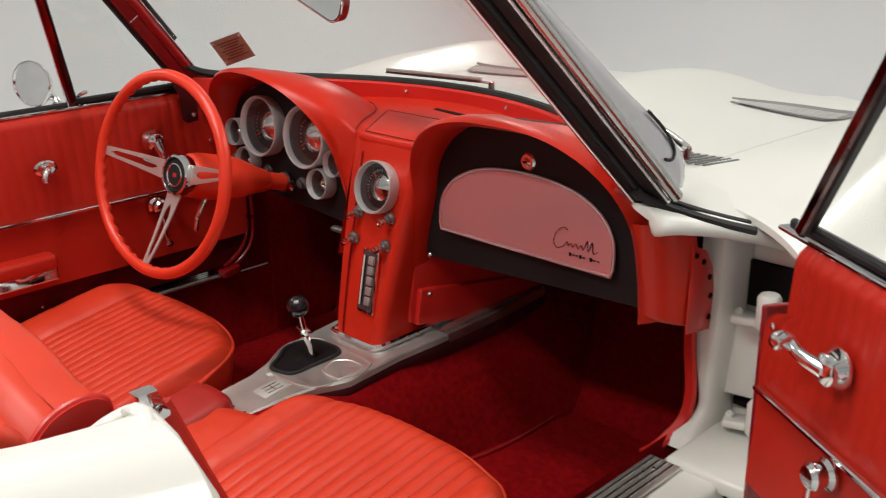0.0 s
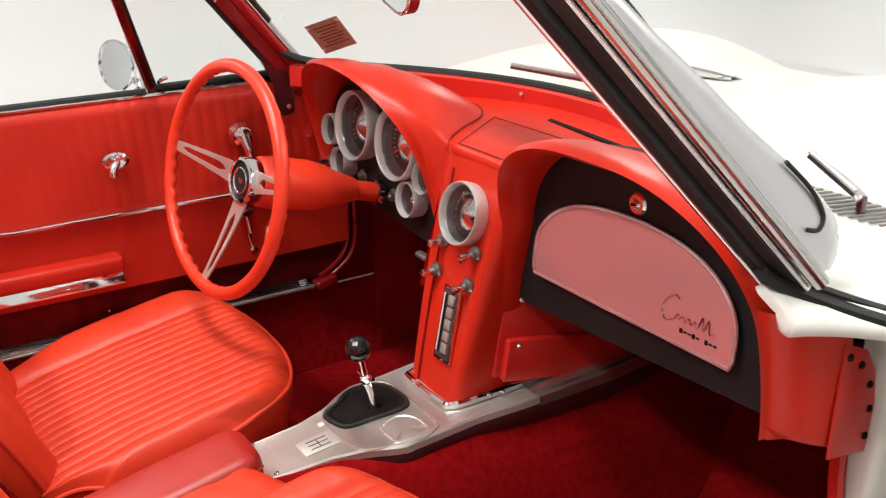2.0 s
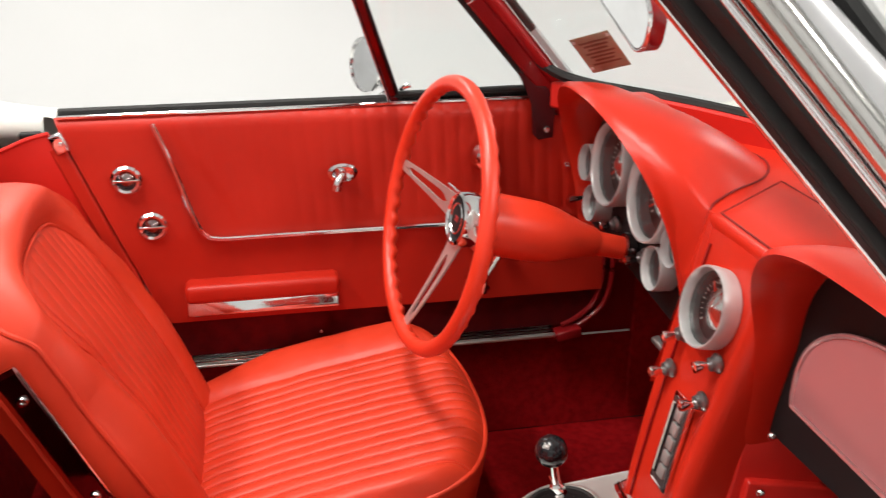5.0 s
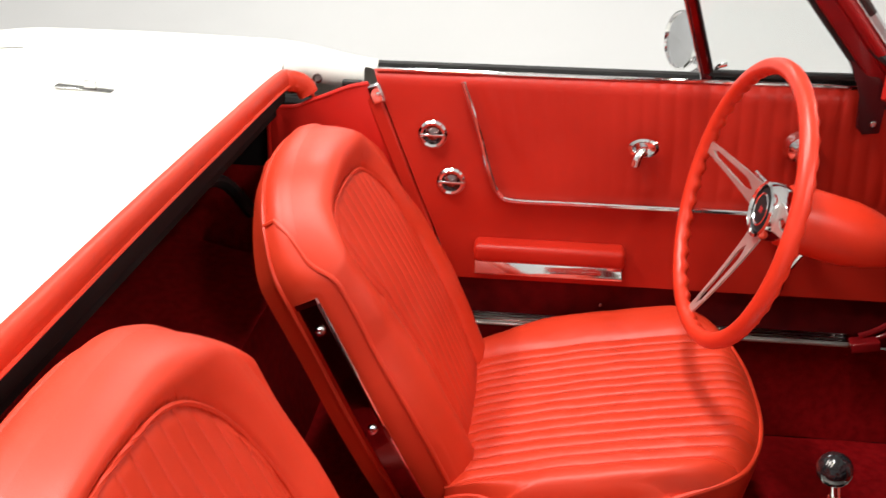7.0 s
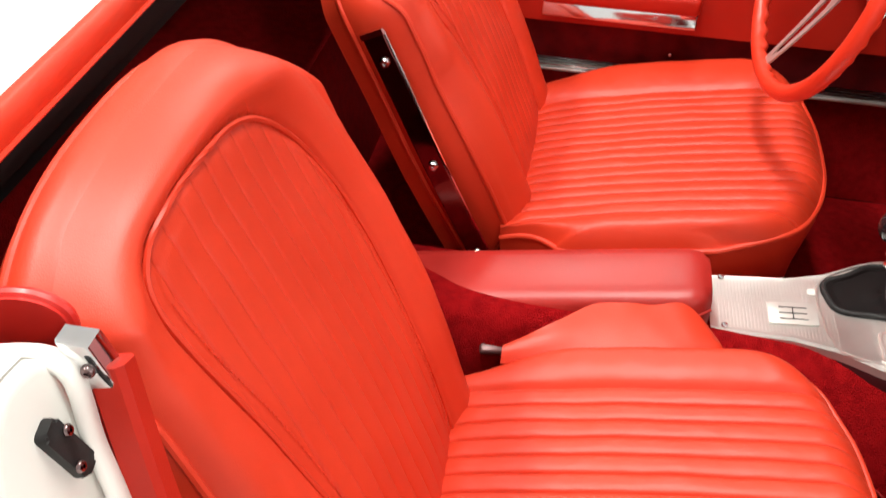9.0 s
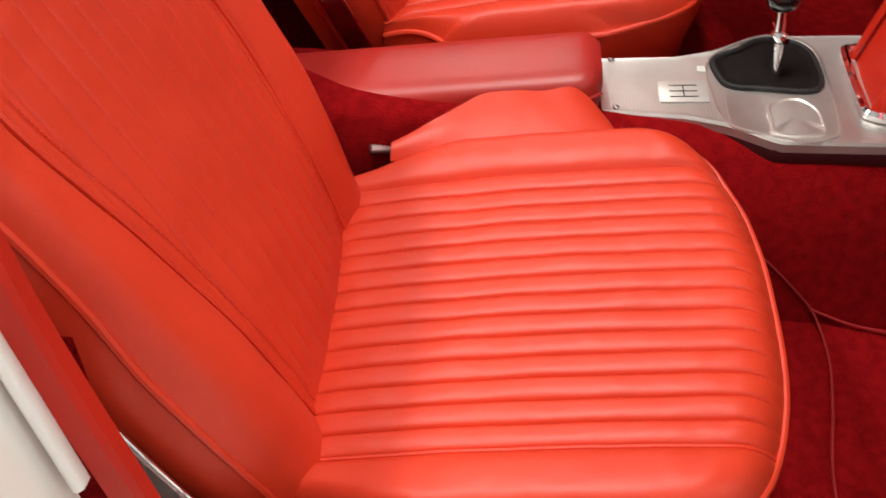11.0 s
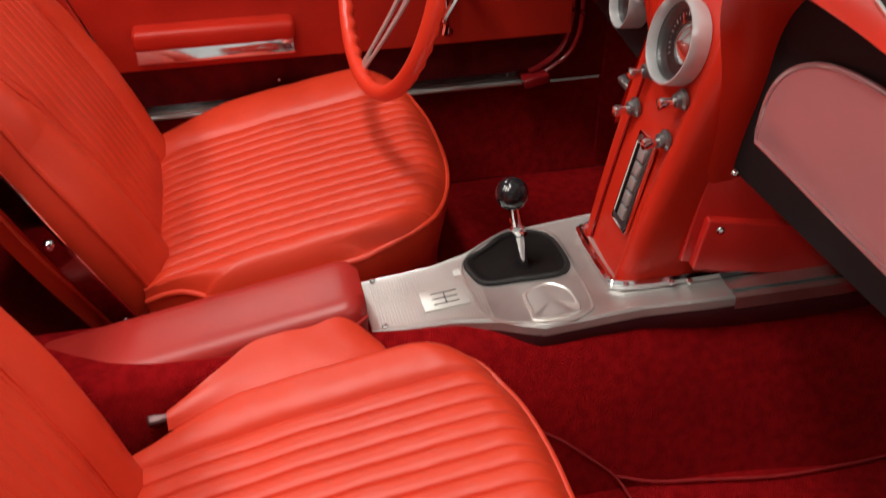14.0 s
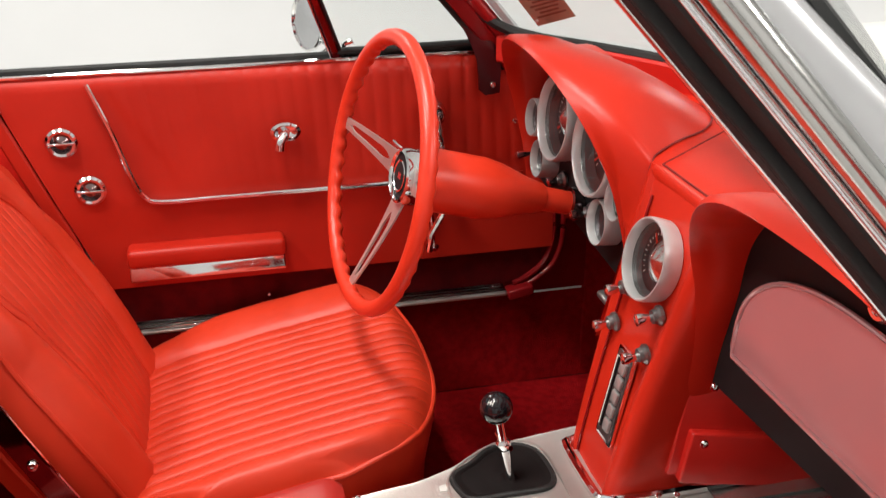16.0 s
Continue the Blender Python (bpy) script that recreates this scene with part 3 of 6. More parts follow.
for k in range(49):
    x = -0.44 + 0.88 * k / 48
    ya = 0.018 + 0.075 * smooth_step(0.100, 0.17, abs(x))
    yb = max(0.236 - 0.27 * (x / 0.585) ** 2, 0.03)
    ya = min(ya, yb - 0.02)
    z0 = 0.846 + 0.16 * (ya - 0.02) - 0.02 * smooth_step(0.45, 0.6, abs(x))
    rows.append([(x, ya + 0.004, z0 - 0.022), (x, ya, z0 - 0.010), (x, ya + 0.003, z0 - 0.003)] + [(x, ya + 0.008 + (yb - ya - 0.008) * j / 10, 0.846 + 0.16 * (ya + 0.008 + (yb - ya - 0.008) * j / 10 - 0.02) - 0.02 * smooth_step(0.45, 0.6, abs(x))) for j in range(11)])
part("dash_top", Geo().grid(rows), PAD, dash, "red padded dash top", 60)
part("speaker_lid", Geo().grid([[(-0.060 - 0.056 * t + (0.138 + 0.128 * t) * k / 8, 0.027 + 0.111 * t, 0.8515 + 0.0178 * t + (-0.0035 if k in (0, 8) or t in (0, 1) else 0)) for t in [j / 8 for j in range(9)]] for k in range(9)]), PAD, dash, "flush red centre lid")
lid_edge = [(-0.060, 0.027), (0.078, 0.027), (0.150, 0.138), (-0.116, 0.138)]
lid_line = []
for (xa, ya), (xb, yb) in zip(lid_edge, lid_edge[1:] + lid_edge[:1]):
    lid_line += [(xa + (xb - xa) * k / 12, ya + (yb - ya) * k / 12, 0.8480 + 0.16 * (ya + (yb - ya) * k / 12 - 0.026)) for k in range(12)]
part("lid_groove", Geo().tube(lid_line, 0.0013, 6, True), GROOVE, dash, "narrow groove round the lid")
part("brow_groove", Geo().tube([p + Vector((0.001, -0.001, 0.0015)) for p in SEAM[:-8]], 0.0012, 6), GROOVE, dash, "narrow groove along the foot of the brow")
rail = [Vector((s * 0.585, 0.238 - 0.27 * s * s, 0.884)) for s in ss]
part("rear_rail", Geo().sweep(rail, rect2(0.012, 0.046, 0.004)), PAINTED, dash, "raised red rail along the windscreen")

# ---- seats ----
def rib(x, pitch):
    """Rounded pleat profile, 0 in the seams and 1 on the crowns."""
    return abs(math.sin(math.pi * x / pitch)) ** 0.36


def insert_distance(outline, x, h):
    """Distance of the points (x, h) from the outline of the pleated insert, negative inside."""
    best, inside = np.full(x.shape, 9.0), np.zeros(x.shape, bool)
    for (ax, ah), (bx, bh) in zip(outline, outline[1:] + outline[:1]):
        dx, dh = bx - ax, bh - ah
        t = np.clip(((x - ax) * dx + (h - ah) * dh) / (dx * dx + dh * dh + 1e-12), 0, 1)
        best = np.minimum(best, np.hypot(x - ax - t * dx, h - ah - t * dh))
        if ah != bh:
            inside ^= ((ah > h) != (bh > h)) & (x < ax + (h - ah) * dx / dh)
    return np.where(inside, -best, best)


PITCH, RIBS = 0.0245, 14
INSERT = PITCH * RIBS / 2
COLUMNS = [-1 + k / 24 for k in range(24)] + [2 + k / 224 for k in range(225)] + [(k + 1) / 24 for k in range(24)]


def across(value, half, shift=0.0):
    """x on a row of that half width: pleats keep their place, the bolsters stretch. The second number is 1 on the edge."""
    if value >= 2:
        x = shift - INSERT + 2 * INSERT * (value - 2)
        return x, 0.0
    f, side = abs(value), math.copysign(1.0, value)
    return shift + side * (INSERT + (half - side * shift - INSERT) * f), f


def rounded(x, half, deep, p, q):
    """How far a rounded end falls back at x."""
    return deep * (1 - max(0.0, 1 - min(1.0, abs(x) / half) ** p) ** q)


def outline_of(rows, smooth=30):
    last, end = len(rows) - 1, len(rows[0]) - 1
    rim = [Vector(rows[0][j]) for j in range(end + 1)] + [Vector(rows[i][end]) for i in range(1, last + 1)] + [Vector(rows[last][j]) for j in range(end - 1, -1, -1)]
    out = [rim[0]]
    for p in rim[1:]:
        if (p - out[-1]).length > 0.003:
            out.append(p)
    for step in range(smooth):
        out = [out[0]] + [(a + 2 * b + c) / 4 for a, b, c in zip(out, out[1:], out[2:])] + [out[-1]]
    return out


def insert_outline(top, wide):
    """The pleated part of the backrest: a rounded head, widest near its top, on a tapering body."""
    right = [(0.120, -0.06), (0.126, 0.0), (0.134, 0.09), (0.145, 0.19), (0.157, 0.28), (0.168, top - 0.135), (0.177, top - 0.082), (0.178, top - 0.046), (0.170, top - 0.024), (0.148, top - 0.009), (0.105, top - 0.001)]
    left = [(0.050, top), (0.0, top - 0.005), (-0.040, top - 0.018), (-0.078, top - 0.047), (-0.110, top - 0.09), (-0.132, top - 0.15), (-0.142, 0.25), (-0.140, 0.15), (-0.130, 0.05), (-0.120, -0.06)]
    return [(p.x * wide, p.y) for p in spline([Vector((x, h, 0)) for x, h in right + left], 4)]


def bucket_seat(recline, length, shift, gap, spread, shoulder):
    seat = empty_thing("bucket_seat", (0, -0.45, 0.2), "bright red vinyl bucket seat with pleated insert", "seat", "seats")
    nt = 96
    y0, y1 = -0.676, -0.218
    rows = []
    for value in COLUMNS:
        row = []
        for j in range(nt + 1):
            t = j / nt
            half = 0.204 + (0.050 if shift > 0.03 else 0.045) * smooth_step(0.0, 0.38, t)
            half += 0.014 * (1 if value > 0 else 0) * (shift > 0.03)
            x, f = across(value, half, shift)
            yf = y1 - rounded(x, 0.256, 0.15, 2.6, 0.4)
            y = y0 + (yf - y0) * t
            e, fr = max(0.0, (f - 0.55) / 0.45), max(0.0, (y - yf + 0.055) / 0.055)
            roll = min(1.0, (e ** 3 + fr ** 3) ** (1 / 3))
            z = 0.389 + 0.098 * max(0.0, (y - y0) / (y1 - y0)) ** 0.85 + 0.006 * math.sin(math.pi * t)
            d = abs(x - shift) - INSERT
            if d < 0:
                z += 0.0062 * rib(x - shift, PITCH) * (1 - fr ** 2) * smooth_step(0.0, 0.10, t) - 0.004
            else:
                wide = half - math.copysign(shift, x) - INSERT
                z += 0.018 * min(1, wide / 0.09) * math.sin(math.pi * min(1, d / max(0.03, wide * 1.05))) ** 0.7 * (1 - 0.5 * fr) - 0.002
                z -= 0.004 * math.exp(-(d / 0.005) ** 2)
            z -= (0.030 - 0.012 * smooth_step(0.35, 0.0, t)) * roll ** 2.6
            z += 0.0016 * noise.noise((x * 18, y * 18, 2)) + 0.0006 * noise.noise((x * 60, y * 60, 5))
            row.append((x, y, z))
        rows.append(row)
    part("cushion", Geo().grid(rows), SEAT, seat, "pleated seat cushion", 70)
    for k in (24, 24 + 224):
        part("seam_piping", Geo().tube([Vector(rows[k][j]) + Vector((0, 0, 0.0015)) for j in range(0, nt + 1, 3)], 0.0028, 6), SEAT, seat, "thin red piping")
    rim = outline_of(rows)
    part("welt", Geo().tube(rim, 0.0042, 8), SEAT, seat, "red piping")
    skirt = []
    for p in rim:
        q = Vector((p.x * 0.96, -0.45 + (p.y + 0.45) * 0.95, 0))
        skirt.append([p, (p.x * 1.004, p.y + 0.002, p.z - 0.022), (q.x, q.y, p.z - 0.10), (q.x * 0.97, q.y - 0.01, 0.215)])
    part("skirt", Geo().grid(skirt), SEAT, seat, "plain red side band", 70)
    # backrest: h runs up along the reclined back
    lean = radians(recline)
    up, fwd = Vector((0, -math.sin(lean), math.cos(lean))), Vector((0, math.cos(lean), math.sin(lean)))
    foot = Vector((0, -0.662, 0.385))
    nh = 120
    outline = insert_outline(length - gap, spread)
    place, xs, hs = [], np.zeros((len(COLUMNS), nh + 1)), np.zeros((len(COLUMNS), nh + 1))
    for i, value in enumerate(COLUMNS):
        row = []
        for j in range(nh + 1):
            v = j / nh
            half = 0.194 + 0.034 * math.sin(math.pi * min(0.62, 0.1 + v * 0.8))
            x, f = across(value, half)
            top = length - (rounded(x, 0.252, shoulder, 2.7, 0.5) if x > 0 else rounded(x, 0.252, 0.20, 2.3, 0.5))
            xs[i, j], hs[i, j] = x, -0.036 + (top + 0.036) * v
            row.append((v, half, f, top))
        place.append(row)
    ds = insert_distance(outline, xs, hs)
    rows = []
    for i, cells in enumerate(place):
        row = []
        for j, (v, half, f, top) in enumerate(cells):
            x, h, d = float(xs[i, j]), float(hs[i, j]), float(ds[i, j])
            depth = 0.014 * math.sin(math.pi * min(1, 0.15 + v)) + 0.010 * max(0.0, 1 - (x / 0.16) ** 2)
            if d < 0:
                depth += 0.0026 * rib(x, PITCH) * min(1, -d / 0.012) * smooth_step(0.0, 0.06, h) - 0.002
                depth -= 0.0015 * math.exp(-((d + 0.013) / 0.0022) ** 2) * (abs(x) > 0.10)
            else:
                bulge = 0.013 + 0.005 * smooth_step(0.40, 0.05, h)
                depth += bulge * math.sin(math.pi * min(1, d / 0.085)) ** 1.15
                depth -= 0.005 * math.exp(-(d / 0.0045) ** 2)
            e, u = max(0.0, (f - 0.5) / 0.5), max(0.0, (h - top + 0.045) / 0.045)
            drop = 0.016 + 0.034 * smooth_step(0.39, 0.47, h)
            depth -= ((drop * e ** 2.4) ** 3 + (0.050 * u ** 2.2) ** 3) ** (1 / 3) * smooth_step(-0.004, 0.030, d)
            depth -= 0.030 * max(0.0, (-0.012 - h) / 0.024) ** 2
            depth += 0.0016 * noise.noise((x * 15, h * 15, 7))
            p = foot + up * h + fwd * depth
            row.append((x, p.y, p.z))
        rows.append(row)
    part("backrest", Geo().grid(rows), SEAT, seat, "pleated backrest front", 70)
    # piping round the pleated insert
    top = length - gap
    edge = [(x, h) for x, h in outline if h > -0.03]
    cells = [Vector(p) for row in rows for p in row]

    def on_back(points, lift):
        """The points (x, h) laid on the front of the backrest."""
        line = []
        for x, h in points:
            goal = foot + up * h
            near = min(cells, key=lambda p: (p.x - x) ** 2 + ((p - goal).dot(up)) ** 2)
            line.append(Vector((x, 0, 0)) + goal + fwd * ((near - goal).dot(fwd) + lift))
        for step in range(3):
            line = [line[0]] + [(a + 2 * b + c) / 4 for a, b, c in zip(line, line[1:], line[2:])] + [line[-1]]
        return line

    line = on_back(edge, 0.0025)
    part("top_seam", Geo().tube(on_back([(-0.036 + 0.006 * k / 4, top - 0.012 + (length - top + 0.010) * k / 8) for k in range(9)], 0.0003), 0.0012, 6, False, (1, 0, 0.01)), SEAT, seat, "stitched seam over the top roll")
    for sx in (1, -1):
        stitches = Geo()
        trail = spline(on_back([(x - sx * 0.013, h) for x, h in edge[1:-1] if x * sx > 0.10 and h < top - 0.05], 0.0016), 3)
        for a, b in zip(trail, trail[1:]):
            stitches.tube([a.lerp(b, 0.2), a.lerp(b, 0.8)], 0.0007, 5, False, (1, 0, 0.01))
        part("stitching", stitches, SEAT, seat, "row of small red stitches")
    part("insert_piping", Geo().tube(spline(line, 2), 0.0028, 6, False, (1, 0, 0.01)), SEAT, seat, "thin red piping")
    rim = outline_of(rows)
    band = []
    mid = foot + up * 0.24
    for p in rim:
        out = p - mid
        out = (out - fwd * out.dot(fwd)).normalized()
        high = smooth_step(0.38, 0.52, (p - foot).dot(up))
        thick = 1 - 0.30 * high
        q = p - fwd * ((p - foot).dot(fwd) + 0.086 - 0.008 * high)
        band.append([p, p.lerp(q, 0.25) + out * 0.007, p.lerp(q, 0.6) + out * 0.009, q, q - fwd * 0.03 * thick - out * 0.012])
    part("back_band", Geo().grid(band), SEAT, seat, "plain red side of the backrest", 70)
    part("welt", Geo().tube([b[3] for b in band], 0.0038, 8), SEAT, seat, "red piping")
    for order in (1, -1):
        strip = band[::order]
        turn = next(k for k, b in enumerate(strip) if (b[0] - foot).dot(up) > 0.405)
        line = [b[0] for b in strip[:turn]]
        for k in range(16):
            b = strip[turn + k]
            line.append(b[0].lerp(b[2], (k / 15) ** 1.3) if k < 15 else b[3])
        part("welt", Geo().tube(line, 0.0040, 8), SEAT, seat, "red piping")
    n = len(band)
    pairs = [[band[k][4], band[n - 1 - k][4]] for k in range(n // 2)]
    part("back_shell", Geo().grid([[a.lerp(b, t / 6) - fwd * 0.012 * math.sin(math.pi * t / 6) for t in range(7)] for a, b in pairs]), SEAT, seat, "plain red back of the backrest", 60)
    for sx in (-1, 1):
        a, b = foot + up * -0.05 - fwd * 0.052, foot + up * 0.352 - fwd * 0.051
        path = [a.lerp(b, k / 10) + Vector((sx * (0.224 + 0.026 * math.sin(math.pi * min(0.62, 0.15 + k / 16))), 0, 0)) for k in range(11)]
        hinge = part("hinge_arm", Geo().sweep(path, rect2(0.005, 0.030, 0.002), fwd), DARKCHROME, seat, "dark polished hinge arm")
        part("hinge_edge", Geo().tube([p + fwd * 0.016 for p in path], 0.0018, 6), CHROME, hinge)
        part("end_cap", Geo().sweep([path[10] - up * 0.004, path[10] + up * 0.004], rect2(0.008, 0.034, 0.002), fwd), CHROME, hinge)
        for k in (1, 5, 9):
            screw(hinge, path[k] + Vector((sx * 0.003, 0, 0)), (sx, 0, 0), 0.0075)
    return seat


driver_seat = bucket_seat(25, 0.508, 0.044, 0.070, 0.90, 0.24)
tagged(driver_seat, "bright red vinyl bucket seat behind the steering wheel")
driver_seat.location.x -= 0.358
passenger_seat = bucket_seat(21.5, 0.524, -0.001, 0.041, 0.94, 0.12)
passenger_seat.location = (0.380, -0.479, 0.2)
tagged(passenger_seat, "bright red vinyl bucket seat beside the open door")


# ---- steering wheel ----
WHEEL = Vector((-0.309, -0.292, 0.777))
AXIS = Vector((0.120, -1.0, 0.226)).normalized()
wheel = empty_thing("steering_wheel", WHEEL, "red plastic-rimmed steering wheel with three slotted metal spokes", "steering wheel")
WM = frame_at(WHEEL, AXIS)
R = 0.193
ring = [WM @ Vector((R * math.cos(2 * math.pi * k / 120), R * math.sin(2 * math.pi * k / 120), 0)) for k in range(120)]
rows = []
for k in range(240):
    a = 2 * math.pi * k / 240
    c = Vector((R * math.cos(a), R * math.sin(a), 0))
    rad = Vector((math.cos(a), math.sin(a), 0))
    row = []
    for q in range(12):
        b = 2 * math.pi * q / 12
        r = 0.0126 - 0.0050 * max(0.0, -math.sin(b + 0.5)) * (0.5 + 0.5 * math.cos(44 * a))
        row.append(WM @ (c + rad * r * math.cos(b) * 0.95 + Vector((0, 0, r * math.sin(b)))))
    rows.append(row)
part("rim", Geo().grid(rows, True, True), WHEELRED, wheel, "red rim with finger notches", 60)


def spoke(deg):
    """A flat metal spoke with a long slot, dished towards the hub."""
    a = radians(deg)
    rad, tan = Vector((math.cos(a), math.sin(a), 0)), Vector((-math.sin(a), math.cos(a), 0))

    def at(r, w):
        return WM @ (rad * r + tan * w + Vector((0, 0, -0.046 + 0.046 * ((r - 0.02) / 0.17) ** 1.3)))

    g = Geo()
    rs = [0.025 + 0.158 * k / 14 for k in range(15)]
    for side in (-1, 1):
        rows = []
        for r in rs:
            w_out = 0.021 - 0.012 * (r - 0.025) / 0.158
            slot = 0.0 if r < 0.062 or r > 0.172 else min(1.0, (r - 0.062) / 0.012, (0.172 - r) / 0.008) * (0.0085 - 0.0045 * (r - 0.06) / 0.12)
            n = AXIS * 0.0016
            p, q = at(r, side * slot), at(r, side * w_out)
            rows.append([p + n, q + n, q - n, p - n])
        g.grid(rows, False, True, True)
    return part("spoke", g, STEEL, wheel, "brushed metal spoke with a slot")


for deg in (180, 270, 0):
    spoke(deg - 8 if deg != 0 else 8)
HUB = WM @ Matrix.Translation((0, 0, -0.052))
part("hub_ring", Geo().lathe([(0.036, -0.02), (0.041, -0.008), (0.042, 0.010), (0.040, 0.018), (0.036, 0.020), (0.034, 0.016), (0.033, 0.010)], HUB, 40, False), CHROME, wheel, "chrome hub ring")
part("horn_button", Geo().lathe([(0.034, 0.006), (0.032, 0.014), (0.022, 0.017), (0, 0.0175)], HUB, 36), BLACK, wheel, "black horn button")
g = Geo()
for k in (-1, 1):
    g.box(0.012, 0.004, 0.0015, HUB @ pose(0.001, 0.0, 0.0175, 0, 0, 35 * k), 0.0006, 1)
part("button_ring", Geo().lathe([(0.0225, 0.0155), (0.0235, 0.0180), (0.0215, 0.0188), (0.0205, 0.0170)], HUB, 32, False), CHROME, wheel)
part("emblem", g, plain("emblem_red", (0.45, 0.02, 0.02), 0.3), wheel, "small red and silver crossed emblem")
column = Geo()
p0, p1 = HUB @ Vector((0, 0, -0.012)), Vector((-0.318, 0.03, 0.695))
shape = [(0.0, 0.034), (0.02, 0.044), (0.10, 0.047), (0.36, 0.0465), (0.46, 0.042), (0.62, 0.029), (0.72, 0.023), (0.735, 0.021), (0.735, 0.019), (0.90, 0.018)]
ax = (p1 - p0)
column.lathe([(r, t * ax.length) for t, r in shape], frame_at(p0, ax), 36)
cover = part("column_cover", column, WHEELRED, wheel, "tapered red steering column cover", 30)
part("column_collar", Geo().lathe([(0.018, 0.90 * ax.length), (0.023, 0.905 * ax.length), (0.023, 0.95 * ax.length), (0.016, 0.955 * ax.length), (0.016, ax.length)], frame_at(p0, ax), 28), DARKCHROME, cover, "dark collar at the foot of the column")
stalk = spline([p0.lerp(p1, 0.12) + Vector((-0.04, 0, -0.01)), p0.lerp(p1, 0.10) + Vector((-0.09, -0.01, 0.0)), p0.lerp(p1, 0.05) + Vector((-0.15, -0.02, 0.012))], 6)
part("turn_signal_lever", Geo().tube(stalk, 0.0035, 8), CHROME, wheel, "thin chrome indicator lever")
low = p0.lerp(p1, 0.16)
part("tilt_bolt", Geo().tube([low + Vector((0.0, 0, -0.04)), low + Vector((-0.012, -0.02, -0.085)), low + Vector((-0.016, -0.022, -0.115))], 0.005, 8), CHROME, wheel, "small chrome lever below the column")

# ---- gauges ----
FACE = plain("gauge_face", (0.02, 0.02, 0.022), 0.35)
CONE = surface("polished_cone", (0.70, 0.70, 0.70), (0.80, 0.80, 0.80), 0.16, 10, 300, 0.05, metal=1.0)
WELL = plain("dial_well_grey", (0.05, 0.05, 0.052), 0.3)
INK = plain("white_marks", (0.60, 0.60, 0.57), 0.5)
NEEDLE = plain("red_needle", (0.65, 0.04, 0.02), 0.4)


def gauge(x, y, z, r, deep, needle_deg, ticks, tilt=-6):
    """A deep bezelled dial that faces the driver."""
    m = pose(x, y, z, 90 + tilt, 0, 0)
    dial = part("gauge", Geo().lathe([(r * 0.97, -deep), (r, -0.002), (r, 0.006), (r * 0.98, 0.009), (r * 0.945, 0.009), (r * 0.90, 0.005), (r * 0.885, -0.004)], m, 48, False), BEZEL, dash, "satin grey bezelled round gauge")
    part("dial_well", Geo().lathe([(r * 0.887, -0.003), (r * 0.85, -deep * 0.40), (r * 0.80, -deep * 0.66), (r * 0.77, -deep * 0.84)], m, 40, False), WELL, dial, "dark grey dial well")
    part("dial_face", Geo().lathe([(r * 0.84, -deep * 0.86), (r * 0.46, -deep * 0.86), (0, -deep * 0.84)], m, 40), FACE, dial, "black dial face")
    part("centre_cone", Geo().lathe([(r * 0.50, -deep * 0.84), (r * 0.48, -deep * 0.80), (r * 0.06, -deep * 0.20), (0, -deep * 0.19)], m, 40), CONE, dial, "polished centre cone")
    g = Geo()
    for k in range(ticks):
        a = radians(225 - 270 * k / (ticks - 1))
        big = k % 2 == 0
        g.box(r * (0.10 if big else 0.05), r * 0.018, 0.0008, m @ pose(r * 0.64 * math.cos(a), r * 0.64 * math.sin(a), -deep * 0.855 + 0.001, 0, 0, math.degrees(a)))
    part("dial_marks", g, INK, dial, "white scale marks")
    a = radians(needle_deg)
    part("needle", Geo().box(r * 0.36, r * 0.04, 0.0012, m @ pose(r * 0.50 * math.cos(a), r * 0.50 * math.sin(a), -deep * 0.74, 0, 0, needle_deg)), NEEDLE, dial, "thin red needle")
    pane = part("lens", Geo().lathe([(r * 0.885, -0.001), (r * 0.5, 0.0), (0, 0.0005)], m, 40, False), GLASS, dial, "clear glass lens")
    pane.visible_shadow = False
    return dial


gauge(-0.388, 0.006, 0.815, 0.067, 0.025, 215, 25)
gauge(-0.229, 0.006, 0.814, 0.067, 0.025, 215, 25)
gauge(-0.490, 0.008, 0.788, 0.031, 0.022, 90, 9)
gauge(-0.457, 0.008, 0.727, 0.031, 0.022, 90, 9)
gauge(-0.191, 0.006, 0.720, 0.033, 0.022, 200, 9)
gauge(-0.137, 0.006, 0.772, 0.028, 0.022, 90, 9)
gauge(0.013, -0.017, 0.755, 0.052, 0.016, 130, 25, -14)


COLLAR = plain("collar_grey", (0.20, 0.20, 0.20), 0.3, 0.7)


def knob(x, y, z, length=0.032, r=0.0075, parent=dash, label="chrome pull knob on a grey collar", tip=None):
    m = pose(x, y, z, 96, 0, 0)
    k = part("knob", Geo().lathe([(0.004, 0), (0.004, length * 0.45), (r * 0.75, length * 0.6), (r, length * 0.85), (r * 0.95, length), (r * 0.4, length + 0.001), (0, length * 0.97)], m, 20), tip or CHROME, parent, label)
    part("collar", Geo().lathe([(r * 1.7, 0), (r * 1.7, 0.004), (r * 1.25, 0.007), (r * 1.15, 0.012), (0.004, 0.012)], m, 20), COLLAR, k, "grey ribbed collar")
    return k


for x, z in ((-0.037, 0.696), (-0.040, 0.645), (0.054, 0.700), (0.052, 0.648)):
    knob(x, stack_y(z) - 0.001, z)
knob(-0.528, 0.028, 0.715, 0.04)
knob(-0.395, 0.028, 0.712, 0.03)
knob(-0.275, 0.028, 0.702, 0.035, 0.008, dash, "ignition switch with a red centre", None)
knob(-0.345, 0.028, 0.700, 0.02, 0.009)
